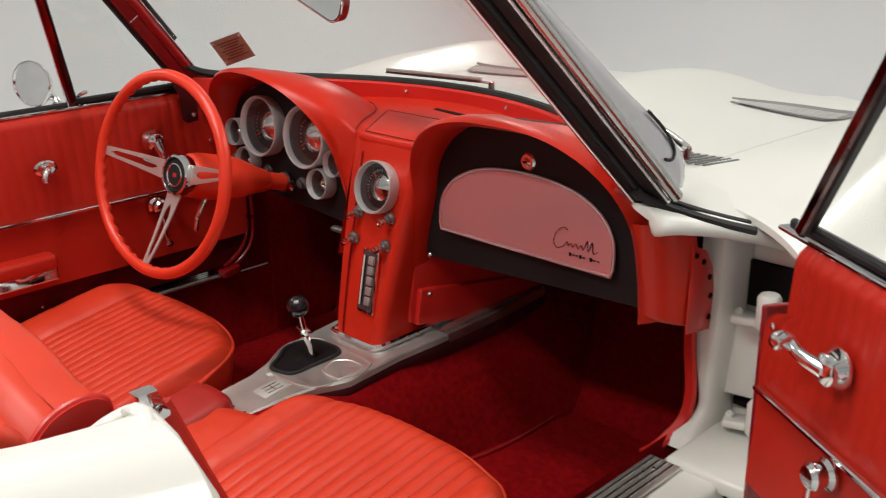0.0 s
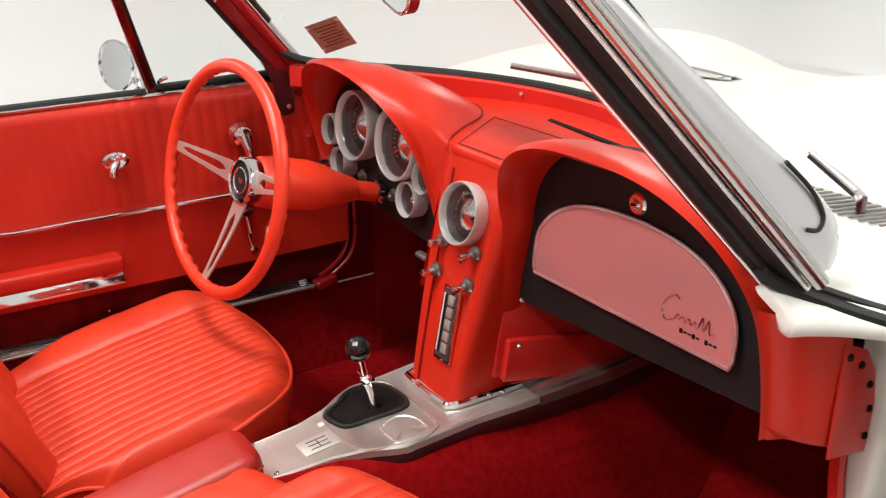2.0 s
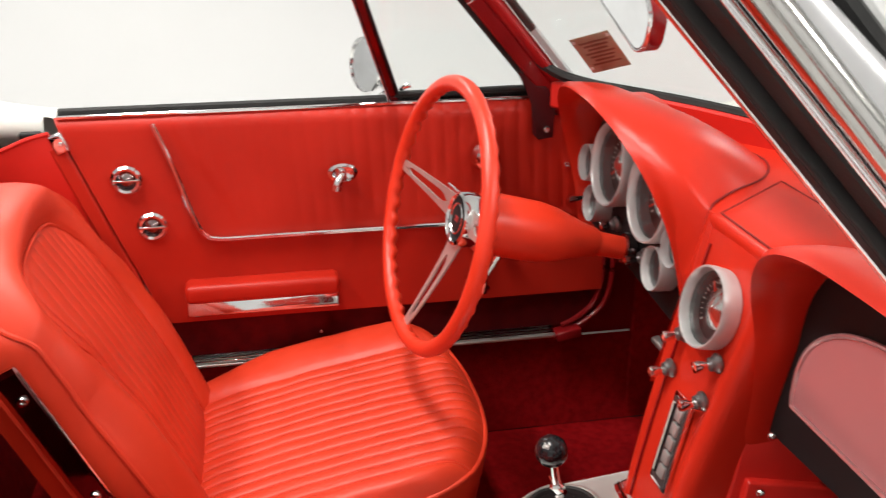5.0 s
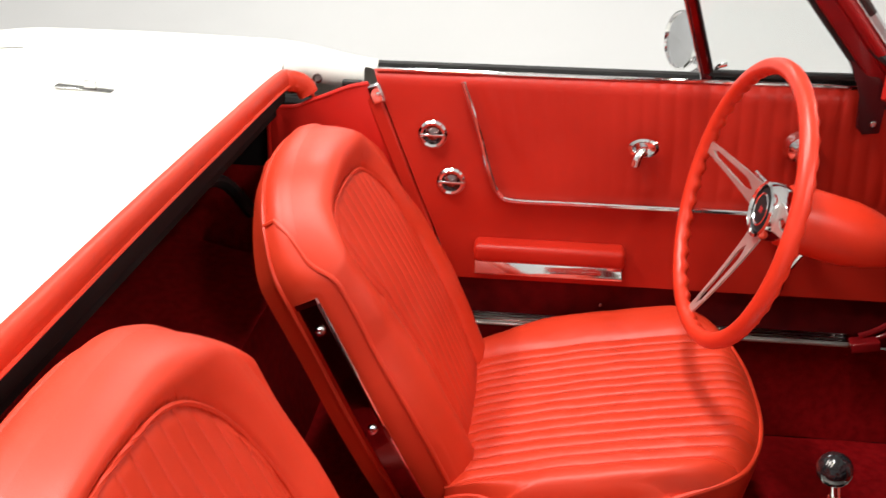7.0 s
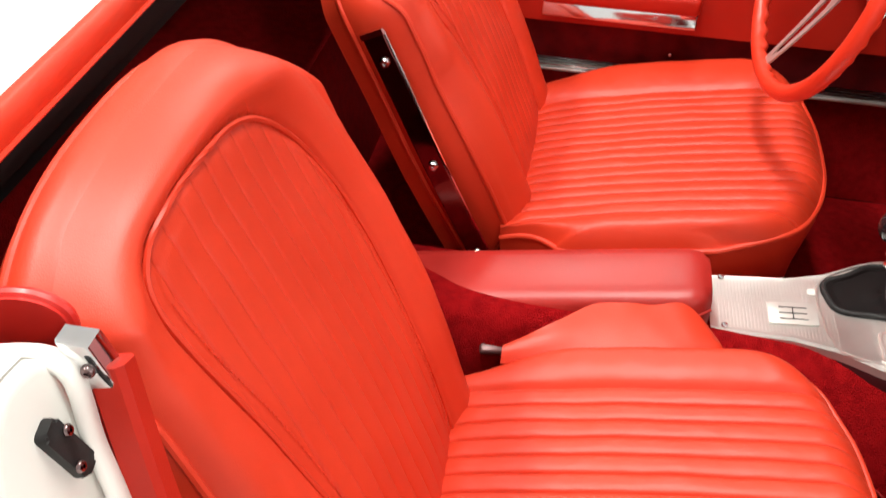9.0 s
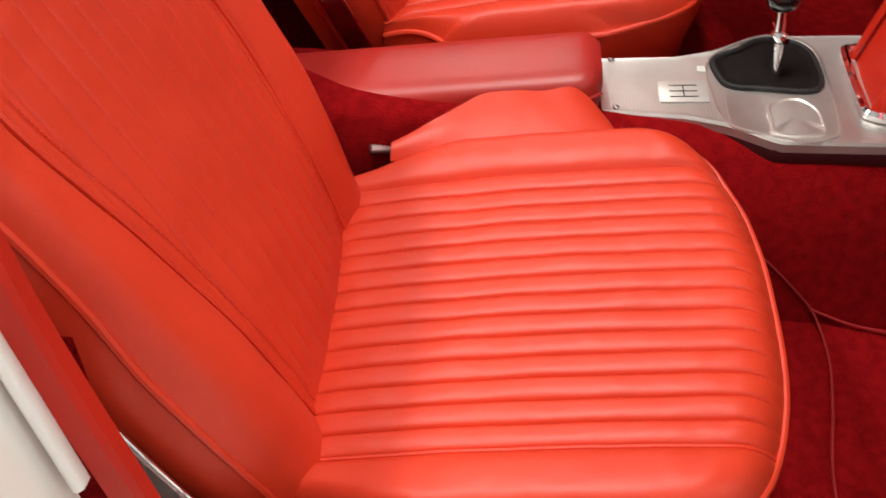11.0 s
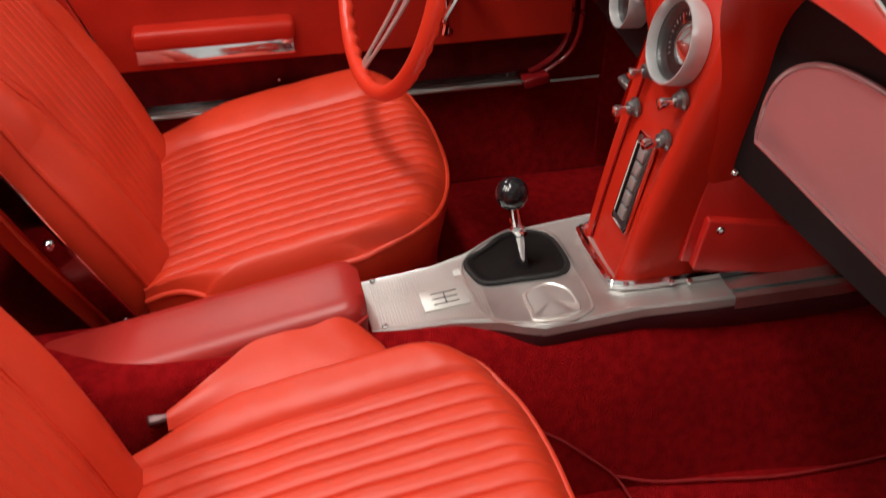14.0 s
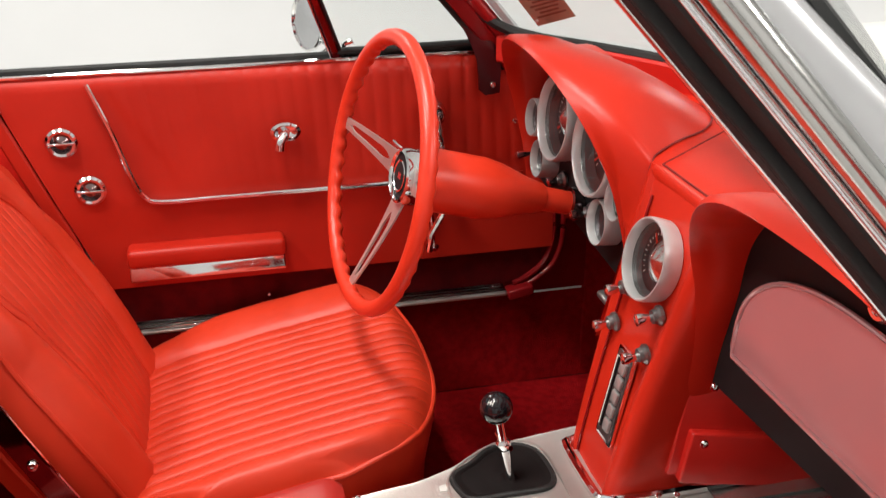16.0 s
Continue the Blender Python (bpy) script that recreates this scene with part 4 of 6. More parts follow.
part("handbrake_grip", Geo().box(0.034, 0.014, 0.010, pose(-0.112, -0.014, 0.642, 12, 0, 0), 0.004), COLLAR, dash, "small ribbed pull grip")

# heater control plate
hz = 0.571
hm = frame_at((0.020, stack_y(hz) - 0.002, hz), (0, -1, 0.20))
BUTTON = plain("button_silver", (0.42, 0.41, 0.40), 0.35, 0.5)
heater = part("heater_control", Geo().slab(round_rect(0.046, 0.128, 0.003), 0.004, hm, 0.001), CHROME, dash, "chrome heater and radio control plate")
part("inset", Geo().slab(round_rect(0.038, 0.118, 0.002), 0.0015, hm @ Matrix.Translation((0, 0, 0.0037))), plain("inset_grey", (0.12, 0.10, 0.10), 0.3, 0.6), heater, "dark recessed inset")
for k in range(5):
    part("push_button", Geo().box(0.016, 0.017, 0.006, hm @ pose(0.007, 0.043 - 0.0205 * k, 0.007), 0.002, 2), BUTTON, heater, "small push button")
part("slide_rail", Geo().box(0.003, 0.10, 0.003, hm @ pose(-0.011, 0, 0.006)), BLACK, heater)
part("dial_scale", Geo().box(0.006, 0.10, 0.001, hm @ pose(-0.015, 0, 0.0056)), INK, heater)

# ---- glovebox door ----
def half_disc(cx, z0, a, b, low, n=36, corner=0.012):
    pts = [(cx + a - corner * 0.3, low), (cx + a, low + corner)]
    for k in range(n + 1):
        th = math.pi * k / n
        c, s = math.cos(th), math.sin(th)
        pts.append((cx + a * math.copysign(abs(c) ** 0.85, c), z0 + b * abs(s) ** 0.9))
    pts += [(cx - a, low + corner), (cx - a + corner * 0.3, low)]
    return pts


gate = empty_thing("glovebox_door", (0.34, 0.04, 0.69), "brushed pink metal glovebox door with script lettering", "glovebox door")
gate_shape = half_disc(0.340, 0.722, 0.197, 0.105, 0.688)
gm = Matrix(((1, 0, 0, 0), (0, 0.07, -0.9975, -0.014), (0, 0.9975, 0.07, 0.003), (0, 0, 0, 1)))
part("panel", Geo().slab(gate_shape, 0.004, gm, 0.001), PINK, gate, "brushed pink metal panel")
EDGE = surface("polished_pink_edge", (0.72, 0.46, 0.47), (0.78, 0.52, 0.53), 0.2, 9, 300, 0.02, metal=0.6)
edge = [gm @ Vector((x, y, 0.0045)) for x, y in gate_shape]
part("edge_moulding", Geo().tube(edge, 0.0032, 8, True, (0, -1, 0)), EDGE, gate, "thin bright moulding")
part("lock", Geo().lathe([(0.016, 0), (0.016, 0.006), (0.013, 0.009), (0.009, 0.009), (0.008, 0.006), (0.004, 0.012), (0, 0.012)], pose(0.344, 0.050, 0.849, 90, 0, 0), 24), CHROME, gate, "round chrome lock")
part("lock_key_slot", Geo().box(0.010, 0.003, 0.002, pose(0.344, 0.0375, 0.849, 90, 0, 30)), DARK, gate)
# script badge as flowing strokes and small bars
sx, sz = 0.432, 0.722
stroke = [(0.010, 0.030), (0.002, 0.034), (-0.012, 0.024), (-0.018, 0.006), (-0.010, -0.004), (0.004, 0.002), (0.010, 0.010), (0.014, 0.004), (0.019, 0.009), (0.023, 0.003), (0.029, 0.010), (0.034, 0.003), (0.040, 0.010), (0.045, 0.003), (0.052, 0.020), (0.055, 0.002), (0.062, 0.020), (0.065, 0.002), (0.074, 0.006)]
part("script_badge", Geo().tube(spline([gm @ Vector((sx + a, sz + b - 0.004, 0.0055)) for a, b in stroke], 5), 0.0012, 6, False, (0, -1, 0)), CHROME, gate, "chrome flowing script badge")
g = Geo()
for k in range(9):
    if k != 5:
        g.box(0.005, 0.0022 if k % 3 else 0.006, 0.001, gm @ pose(sx + 0.018 + 0.0072 * k, sz - 0.014, 0.005))
part("badge_bars", g, DARK, gate, "small dark badge bars")

# ---- side and lower trim of the dash ----
rows = []
for k in range(17):
    t = k / 16
    turn, low = t * math.pi / 2, 0.640 - 0.034 * t ** 1.5
    row = []
    for z, dip in [(low + 0.004, 0.026), (low - 0.001, 0.014), (low, 0.006), (low + 0.004, 0.001)] + [(low + 0.010 + (0.794 - low) * j / 8, 0.0) for j in range(9)]:
        row.append(Vector((0.598 + 0.050 * math.sin(turn) - dip * math.sin(turn), lip_y(z) + 0.006 + 0.095 * (1 - math.cos(turn)) + dip * math.cos(turn), z)))
    rows.append(row)
part("end_pad", Geo().grid(rows), PAD, dash, "rounded red end of the dash", 60)
fl = Matrix(((0, 0, 1, 0.6475), (1, 0, 0, 0), (0, 1, 0, 0), (0, 0, 0, 1)))
flange = part("end_flange", Geo().slab([(0.080, 0.606), (0.152, 0.594), (0.158, 0.66), (0.150, 0.705), (0.128, 0.738), (0.085, 0.757)], 0.003, fl, 0.001), PAINTED, dash, "red screwed-on end flange")
for y, z in ((0.094, 0.738), (0.118, 0.722), (0.140, 0.690), (0.147, 0.655), (0.146, 0.618)):
    screw(flange, (0.6505, y, z), (1, 0, 0), 0.005, "screw", DARK)
for s in (-1, 1):
    x = s * 0.082 + 0.012
    kick = part("kick_panel", Geo().box(0.012, 0.34, 0.17, pose(x, 0.18, 0.545, -8, 0, -s * 6), 0.003), PAINTED, dash, "red screwed side panel below the dash")
    part("kick_step", Geo().box(0.02, 0.34, 0.075, pose(x + s * 0.008, 0.185, 0.492, -8, 0, -s * 6), 0.004), PAINTED, dash, "red folded lower edge")
    for y, z in ((0.034, 0.627), (0.030, 0.547)):
        screw(kick, (x + s * 0.016, y, z), (s, -0.3, 0), 0.006)
for x in (-0.141, 0.145, -0.38, 0.40):
    sp = x / 0.585
    screw(dash, (x, 0.238 - 0.27 * sp * sp - 0.008, 0.892), (0, -1, 0.2), 0.0045)
part("defroster_slot", Geo().box(0.20, 0.009, 0.004, pose(0.075, 0.176, 0.872, 9, 0, -6), 0.001, 1), DARK, dash, "dark defroster slot")
for x in (-0.043,):
    part("face_groove", Geo().sweep([(x - 0.012 * t, stack_y(0.45 + 0.36 * t) - 0.0005, 0.45 + 0.36 * t) for t in [j / 16 for j in range(17)]], rect2(0.0035, 0.002), (0, -1, 0)), DARKRED, dash, "narrow recessed line")
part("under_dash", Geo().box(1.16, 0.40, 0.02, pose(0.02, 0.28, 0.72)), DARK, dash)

# ---- centre console ----
def con_z(y):
    return 0.415 + 0.10 * (y + 0.39) if y < -0.05 else 0.449 + 0.085 * (y + 0.05)


console = empty_thing("centre_console", (0, -0.2, 0.39), "ribbed bright aluminium gear console plate between the seats", "console")
right = [(0.054, -0.390), (0.066, -0.290), (0.082, -0.240), (0.114, -0.187), (0.119, -0.06), (0.132, 0.03), (0.150, 0.20), (0.150, 0.34)]
left = [(-0.058, -0.390), (-0.060, -0.290), (-0.073, -0.240), (-0.102, -0.189), (-0.102, -0.06), (-0.098, 0.03), (-0.098, 0.34)]


def width(y, side):
    for (xa, p), (xb, q) in zip(side, side[1:]):
        if p - 1e-6 <= y <= q + 1e-6:
            return xa + (xb - xa) * (y - p) / (q - p)
    return side[-1][0]


g, rows = Geo(), []
ncut = 60
for k in range(ncut + 1):
    y = -0.39 + 0.73 * k / ncut
    a, b, z = width(y, left), width(y, right), con_z(y)
    rows.append([(a, y, z - 0.022), (a + 0.002, y, z - 0.002), (a + 0.005, y, z + 0.0015), (a + 0.009, y, z), (b - 0.009, y, z), (b - 0.005, y, z + 0.0015), (b - 0.002, y, z - 0.002), (b, y, z - 0.012)])
g.grid(rows, False, True, True)
part("plate", g, STEEL, console, "bright aluminium plate with a rolled edge", 25)
# fold of the plate; the carpet's reflection is put in as dark red
part("skirt", Geo().grid([[(width(y, right) - 0.001, y, con_z(y) - 0.011), (width(y, right) + 0.003, y, con_z(y) - 0.024), (width(y, right) - 0.004, y, con_z(y) - 0.05)] for y in [-0.39 + 0.73 * k / 40 for k in range(41)]]), plain("carpet_reflection_red", (0.05, 0.008, 0.010), 0.4), console, "folded plate edge with the carpet's dark red reflection in its colour")
trim_rows = [[(0.088, y, con_z(y) + 0.002), (width(y, right) - 0.016, y, con_z(y) + 0.002), (width(y, right) - 0.012, y, con_z(y) + 0.005), (width(y, right) - 0.008, y, con_z(y) + 0.002), (width(y, right) + 0.001, y, con_z(y) + 0.001), (width(y, right) + 0.002, y, con_z(y) - 0.016)] for y in [0.055 + 0.28 * k / 20 for k in range(21)]]
part("trim_plate", Geo().grid(trim_rows), surface("dull_trim_metal", (0.48, 0.46, 0.44), (0.56, 0.54, 0.52), 0.24, 10, 400, 0.05, metal=0.9), console, "dull polished trim plate", 30)


def on_console(x, y, dz=0.0):
    m = pose(x, y, con_z(y) + dz, 5.7, 0, 0)
    return m


pat = part("shift_pattern", Geo().slab(round_rect(0.041, 0.060, 0.002), 0.002, on_console(0.016, -0.289, 0.0005), 0.0006), plain("pattern_silver", (0.66, 0.65, 0.61), 0.38, 0.5), console, "pale plate with the gear pattern")
g = Geo()
for k in (-1, 0, 1):
    g.box(0.0012, 0.034, 0.0006, on_console(0.016 + 0.011 * k, -0.289, 0.0028))
g.box(0.022, 0.0012, 0.0006, on_console(0.016, -0.289, 0.0028))
part("pattern_lines", g, DARK, pat, "dark gear pattern lines")
part("reverse_mark", Geo().box(0.012, 0.010, 0.0012, on_console(-0.030, -0.262, 0.001)), INK, console)
# boot well
well = [(-0.048, -0.244), (-0.068, -0.212), (-0.088, -0.182), (-0.086, -0.148), (-0.064, -0.124), (-0.020, -0.118), (0.008, -0.122), (0.018, -0.140), (0.012, -0.190), (0.006, -0.230), (-0.014, -0.242)]
ring = spline([Vector((x, y, con_z(y) + 0.001)) for x, y in well], 5, True)
part("boot_frame", Geo().tube(ring, 0.0045, 8, True), RUBBER, console, "raised black rubber rim round the gear lever")
hole = Vector((-0.018, -0.176, 0.438))
mid = Vector((-0.036, -0.180, 0.436))
# nearly flat; the shade of the deep well is put into its black
boot = part("well_shade_cover", Geo().grid([[p.lerp(mid, a) + Vector((0, 0, h)) for p in ring] for a, h in ((0.0, 0.003), (0.10, 0.004), (0.16, 0.001), (0.20, -0.004 + 0.006))] + [[p.lerp(hole, a) + Vector((0, 0, h)) for p in ring] for a, h in ((0.55, 0.0022), (0.80, 0.004), (0.93, 0.012))], False, True), DARK, console, "shallow gear well cover with the deep hole's shade in its colour", 60)
ash = [(0.042, -0.192), (0.030, -0.172), (0.030, -0.150), (0.052, -0.132), (0.086, -0.130), (0.100, -0.142), (0.094, -0.190), (0.074, -0.193)]
aring = spline([Vector((x, y, con_z(y) + 0.001)) for x, y in ash], 5, True)
amid = Vector((0.064, -0.162, con_z(-0.162) + 0.001))
lid = part("ashtray_lid", Geo().grid([[p.lerp(amid, a) + Vector((0, 0, h)) for p in aring] for a, h in ((0.0, -0.001), (0.03, 0.0015), (0.10, 0.0015), (0.16, 0.0002), (0.98, 0.0002))], False, True, True), STEEL, console, "ribbed metal ashtray lid", 30)
bz = spline([Vector((x, y, con_z(y) + 0.0008)) for x, y in ((-0.050, -0.250), (0.030, -0.252), (0.060, -0.246), (0.084, -0.232), (0.110, -0.160), (0.104, -0.130), (0.084, -0.114), (-0.018, -0.110), (-0.069, -0.116), (-0.094, -0.146), (-0.095, -0.184))], 6, True)
part("bezel_bead", Geo().tube(bz, 0.0022, 6, True), STEEL, console, "pressed bead round the gear opening")
g = Geo()
for k in range(34):
    y = -0.378 + 0.0042 * k
    a, b = width(y, left) + 0.012, width(y, right) - 0.012
    g.box(b - a, 0.0016, 0.0006, pose((a + b) / 2, y, con_z(y) + 0.0001, 5.7))
part("plate_ribs", g, STEEL, console, "fine engraved ribs")
trim = spline([Vector((-0.066, 0.10, 0)), Vector((-0.064, -0.04, 0)), Vector((-0.061, -0.072, 0)), Vector((-0.048, -0.083, 0)), Vector((0.052, -0.083, 0)), Vector((0.070, -0.076, 0)), Vector((0.078, -0.05, 0)), Vector((0.086, 0.02, 0)), Vector((0.100, 0.19, 0))], 8)
trim = [Vector((p.x, p.y, con_z(p.y) + 0.006)) for p in trim]
part("base_moulding", Geo().sweep(trim, rect2(0.011, 0.015, 0.004)), CHROME, console, "polished moulding round the foot of the dash")
for x, y in ((0.090, -0.012), (0.096, 0.010), (0.100, 0.172), (0.092, 0.155), (-0.050, -0.373), (0.046, -0.373)):
    screw(console, (x, y, con_z(y) + (0.009 if y > -0.1 else 0.001)), (0.2, 0, 1), 0.0045)

# gear lever
lever = empty_thing("gear_lever", (-0.012, -0.174, 0.44), "chrome gear lever with a black ball knob", "gear lever")
b0, b1 = Vector((-0.011, -0.174, 0.435)), Vector((-0.018, -0.195, 0.552))
part("shaft", Geo().tube([b0.lerp(b1, k / 10) for k in range(11)], lambda t: 0.0075 - 0.0028 * t, 14), CHROME, lever, "polished chrome shaft")
part("ball_knob", Geo().lathe([(0.0215 * math.sin(math.pi * (k / 14)), -0.0215 * math.cos(math.pi * k / 14)) for k in range(15)], Matrix.Translation(b1), 28), plain("black_ball", (0.012, 0.012, 0.014), 0.08), lever, "glossy black ball knob")
c = b0.lerp(b1, 0.52)
part("lockout_collar", Geo().lathe([(0.008, -0.006), (0.010, -0.003), (0.010, 0.005), (0.007, 0.008)], frame_at(c, b1 - b0), 16), CHROME, lever)
part("lockout_handle", Geo().tube([c + Vector((-0.018, -0.004, 0.008)), c + Vector((0, 0, 0)), c + Vector((0.018, 0.004, 0.006))], 0.0035, 8), CHROME, lever, "small chrome lock-out handle")
g = Geo()
for k in (-1, 0, 1):
    g.box(0.0008, 0.007, 0.0006, frame_at(b1 + (Vector((0.5, -0.5, 0.72)).normalized()) * 0.0216, (0.5, -0.5, 0.72)) @ pose(0.0032 * k, 0, 0))
g.box(0.0066, 0.0008, 0.0006, frame_at(b1 + (Vector((0.5, -0.5, 0.72)).normalized()) * 0.0217, (0.5, -0.5, 0.72)))
part("knob_pattern", g, INK, lever, "white gear pattern on the knob")

# padded armrest between the seats
rest = empty_thing("console_armrest", (0, -0.6, 0.38), "padded dark red vinyl armrest with stitched edge", "armrest")
rows = []
for k in range(31):
    t = k / 30
    y = -0.80 + 0.405 * t
    end = 1 - max(0.0, (t - 0.93) / 0.07) ** 3 * 0.35
    z = 0.376 + 0.072 * (y + 0.80) / 0.4
    w = 0.060 * (1 - 0.22 * max(0.0, (t - 0.93) / 0.07) ** 2)
    h = 0.032 * end
    rows.append([(-w, y, z - 0.055), (-w - 0.003, y, z - 0.01)] + [(w * math.copysign(abs(math.cos(a)) ** 0.45, math.cos(a)), y, z - 0.012 + h * math.sin(a) ** 0.7) for a in [math.pi * (1 - q / 14) for q in range(1, 14)]] + [(w + 0.003, y, z - 0.01), (w, y, z - 0.055)])
ARMV = surface("armrest_vinyl", (0.36, 0.018, 0.014), (0.42, 0.024, 0.018), 0.38, 8, 700, 0.12, voronoi=True, dist=0.0006)
part("pad", Geo().grid(rows, False, True, True), ARMV, rest, "padded vinyl top", 60)
part("stitched_seam", Geo().tube([Vector(r[-2]) + Vector((0.001, 0, 0.004)) for r in rows], 0.002, 6), ARMV, rest)
part("side_carpet", Geo().box(0.115, 0.40, 0.15, pose(0, -0.61, 0.285)), CARPET, rest, "carpeted tunnel side")


# ---- doors ----
DOORCARPET = surface("door_carpet", (0.10, 0.003, 0.005), (0.15, 0.005, 0.007), 0.9, 40, 900, 0.8, dist=0.003, spec=0.1)


def door(s, label):
    """A door in its closed place; s is -1 on the driver's side and 1 on the other."""
    ob = empty_thing("door_1" if s < 0 else "door_2", (s * 0.735, 0.085, 0.45), label, "car door", "", "structure")

    def px(z):
        return s * (0.598 + 0.016 * max(0.0, (z - 0.66) / 0.2) - 0.006 * max(0.0, (0.60 - z) / 0.1))

    ys = [-0.845 + (0.875 if s > 0 else 0.93) * k / 220 for k in range(221)]
    ears = 1 if s > 0 else 0
    zs = [0.505 + 0.363 * k / 44 for k in range(45)]
    rows = []
    for y in ys:
        row = []
        for z in zs:
            x = px(z)
            rear = -0.615 - 0.075 * smooth_step(0.67, 0.87, z)
            if z > 0.662 and y > rear:
                fade = min(1, (z - 0.662) / 0.02) * min(1, (y - rear) / 0.02) * (0.35 + 0.65 * smooth_step(-0.55, -0.1, y))
                x -= s * (0.0045 * rib(y + 0.004 * math.sin(9 * z + 5 * y), 0.027) + 0.002) * fade * (0.55 + 0.45 * smooth_step(0.70, 0.86, z) + 0.3 * noise.noise((y * 14, z * 9, 1)))
            x -= s * 0.0012 * noise.noise((y * 6, z * 6, 3))
            if z > 0.85:
                x += s * 0.012 * ((z - 0.85) / 0.018) ** 2
            yy = y + 0.40 * (0.846 - z) * min(1.0, max(0.0, (-0.245 - y) / 0.60)) ** 1.5
            row.append((x, yy if y < -0.05 else -0.05 + (y + 0.05) * (1 - 0.55 * ears * (1 - math.sqrt(max(0.0, 1 - min(1.0, max(0.0, (z - 0.735) / 0.040)) ** 2)))), z))
        rows.append(row)
    part("inner_panel", Geo().grid(rows), VINYL, ob, "pleated red vinyl inner panel", 70)
    part("lower_carpet", Geo().box(0.012, 0.72 if s > 0 else 0.82, 0.082, pose(s * 0.612, -0.36 if s > 0 else -0.34, 0.471), 0.003), DOORCARPET, ob, "dark red carpeted lower strip")
    g = Geo().grid([[(s * (0.66 + 0.03 * t ** 0.5 + 0.17 * t - 0.03 * t * t), y, 0.868 - 0.53 * t ** 1.8) for t in [k / 10 for k in range(11)]] for y in [-0.855 + 0.91 * k / 20 for k in range(21)]])
    part("outer_skin", g, WHITE, ob, "white outer skin")
    for y, name in ((-0.855, "rear_edge"), (0.055, "front_edge")):
        if s > 0 or name == "front_edge":
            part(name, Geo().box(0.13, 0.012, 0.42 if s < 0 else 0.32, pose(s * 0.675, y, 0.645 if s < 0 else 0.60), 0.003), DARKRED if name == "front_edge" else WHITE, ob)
    part("bottom_edge", Geo().box(0.10, 0.80, 0.012, pose(s * 0.70, -0.43, 0.436)), WHITE, ob)
    # belt line
    belt = [(s * 0.628, -0.848 + 0.90 * k / 20, 0.869 + 0.003 * k / 20) for k in range(21)]
    part("belt_moulding", Geo().sweep(belt, rect2(0.020, 0.007, 0.002)), CHROME, ob, "bright belt moulding")
    part("window_seal", Geo().sweep([(s * 0.640, y, z + 0.004) for _, y, z in belt], rect2(0.011, 0.013, 0.003)), RUBBER, ob, "black window seal")
    part("outer_belt", Geo().sweep([(s * 0.656, y, z + 0.003) for _, y, z in belt], rect2(0.012, 0.007, 0.002)), CHROME, ob, "bright outer belt strip")
    # chrome panel moulding
    line = spline([(s * 0.600, -0.700, 0.858), (s * 0.5955, -0.672, 0.780), (s * 0.5895, -0.648, 0.700), (s * 0.589, -0.632, 0.668), (s * 0.590, -0.605, 0.657), (s * 0.590, -0.50, 0.657), (s * 0.590, -0.25, 0.657), (s * 0.590, 0.02, 0.657)], 6)
    strip = part("panel_moulding", Geo().sweep(line, rect2(0.008, 0.011, 0.002), (s, 0, 0)), CHROME, ob, "thin chrome moulding")
    # armrest
    arm = part("armrest", Geo().box(0.046, 0.262, 0.034, pose(s * 0.580, -0.541, 0.567), 0.010, 4), VINYL, ob, "padded red armrest")
    part("armrest_base", Geo().box(0.030, 0.258, 0.034, pose(s * 0.578, -0.541, 0.541, 0, s * 16), 0.003), CHROME, arm, "bright armrest base")
    # inside handle
    m = frame_at((s * 0.592, -0.396, 0.762), (-s, 0, 0))
    handle = part("door_handle", Geo().lathe([(0.022, 0), (0.022, 0.003), (0.017, 0.006), (0.014, 0.004), (0, 0.004)], m @ Matrix.Diagonal((1.15, 0.75, 1, 1)), 28), CHROME, ob, "chrome inside door handle")
    part("lever", Geo().tube(spline([m @ Vector(p) for p in ((0, 0, 0.004), (s * 0.002, -0.001, 0.016), (s * 0.010, -0.010, 0.022), (s * 0.013, -0.024, 0.023))], 5), lambda t: 0.0065 + 0.0025 * t, 12), CHROME, handle)
    # window crank
    m = frame_at((s * 0.594, -0.147, 0.776 if s < 0 else 0.764), (-s, 0, 0))
    crank = part("window_crank", Geo().lathe([(0.026, 0), (0.026, 0.005), (0.021, 0.012), (0.020, 0.020), (0.012, 0.026), (0, 0.027)], m, 28), CHROME, ob, "chrome window crank")
    end = m @ Vector((s * 0.045 if s > 0 else 0.012, -0.060 if s < 0 else 0.028, 0.030))
    if s > 0:
        end = m @ Vector((-0.054, 0.016, 0.034))
    part("crank_arm", Geo().tube(spline([m @ Vector((0, 0, 0.020)), (m @ Vector((0, 0, 0.034))).lerp(end, 0.5), end], 5), lambda t: 0.0115 - 0.0045 * t, 14), CHROME, crank)
    part("crank_knob", Geo().lathe([(0.008, -0.006), (0.011, 0.000), (0.0125, 0.012), (0.011, 0.020), (0.006, 0.024), (0, 0.0245)], Matrix.Translation(end) @ m.to_3x3().to_4x4(), 18), CHROME, crank)
    m = frame_at((s * 0.592, -0.155, 0.628), (-s, 0, 0))
    low = part("vent_crank", Geo().lathe([(0.021, 0), (0.021, 0.004), (0.016, 0.009), (0.017, 0.016), (0.018, 0.024), (0.013, 0.030), (0, 0.031)], m, 24), CHROME, ob, "chrome vent window crank")
    end = m @ Vector((0.004, -0.085, 0.026))
    part("crank_arm", Geo().tube([m @ Vector((0, -0.010, 0.022)), m @ Vector((0.002, -0.05, 0.030)), end], 0.005, 10), CHROME, low)
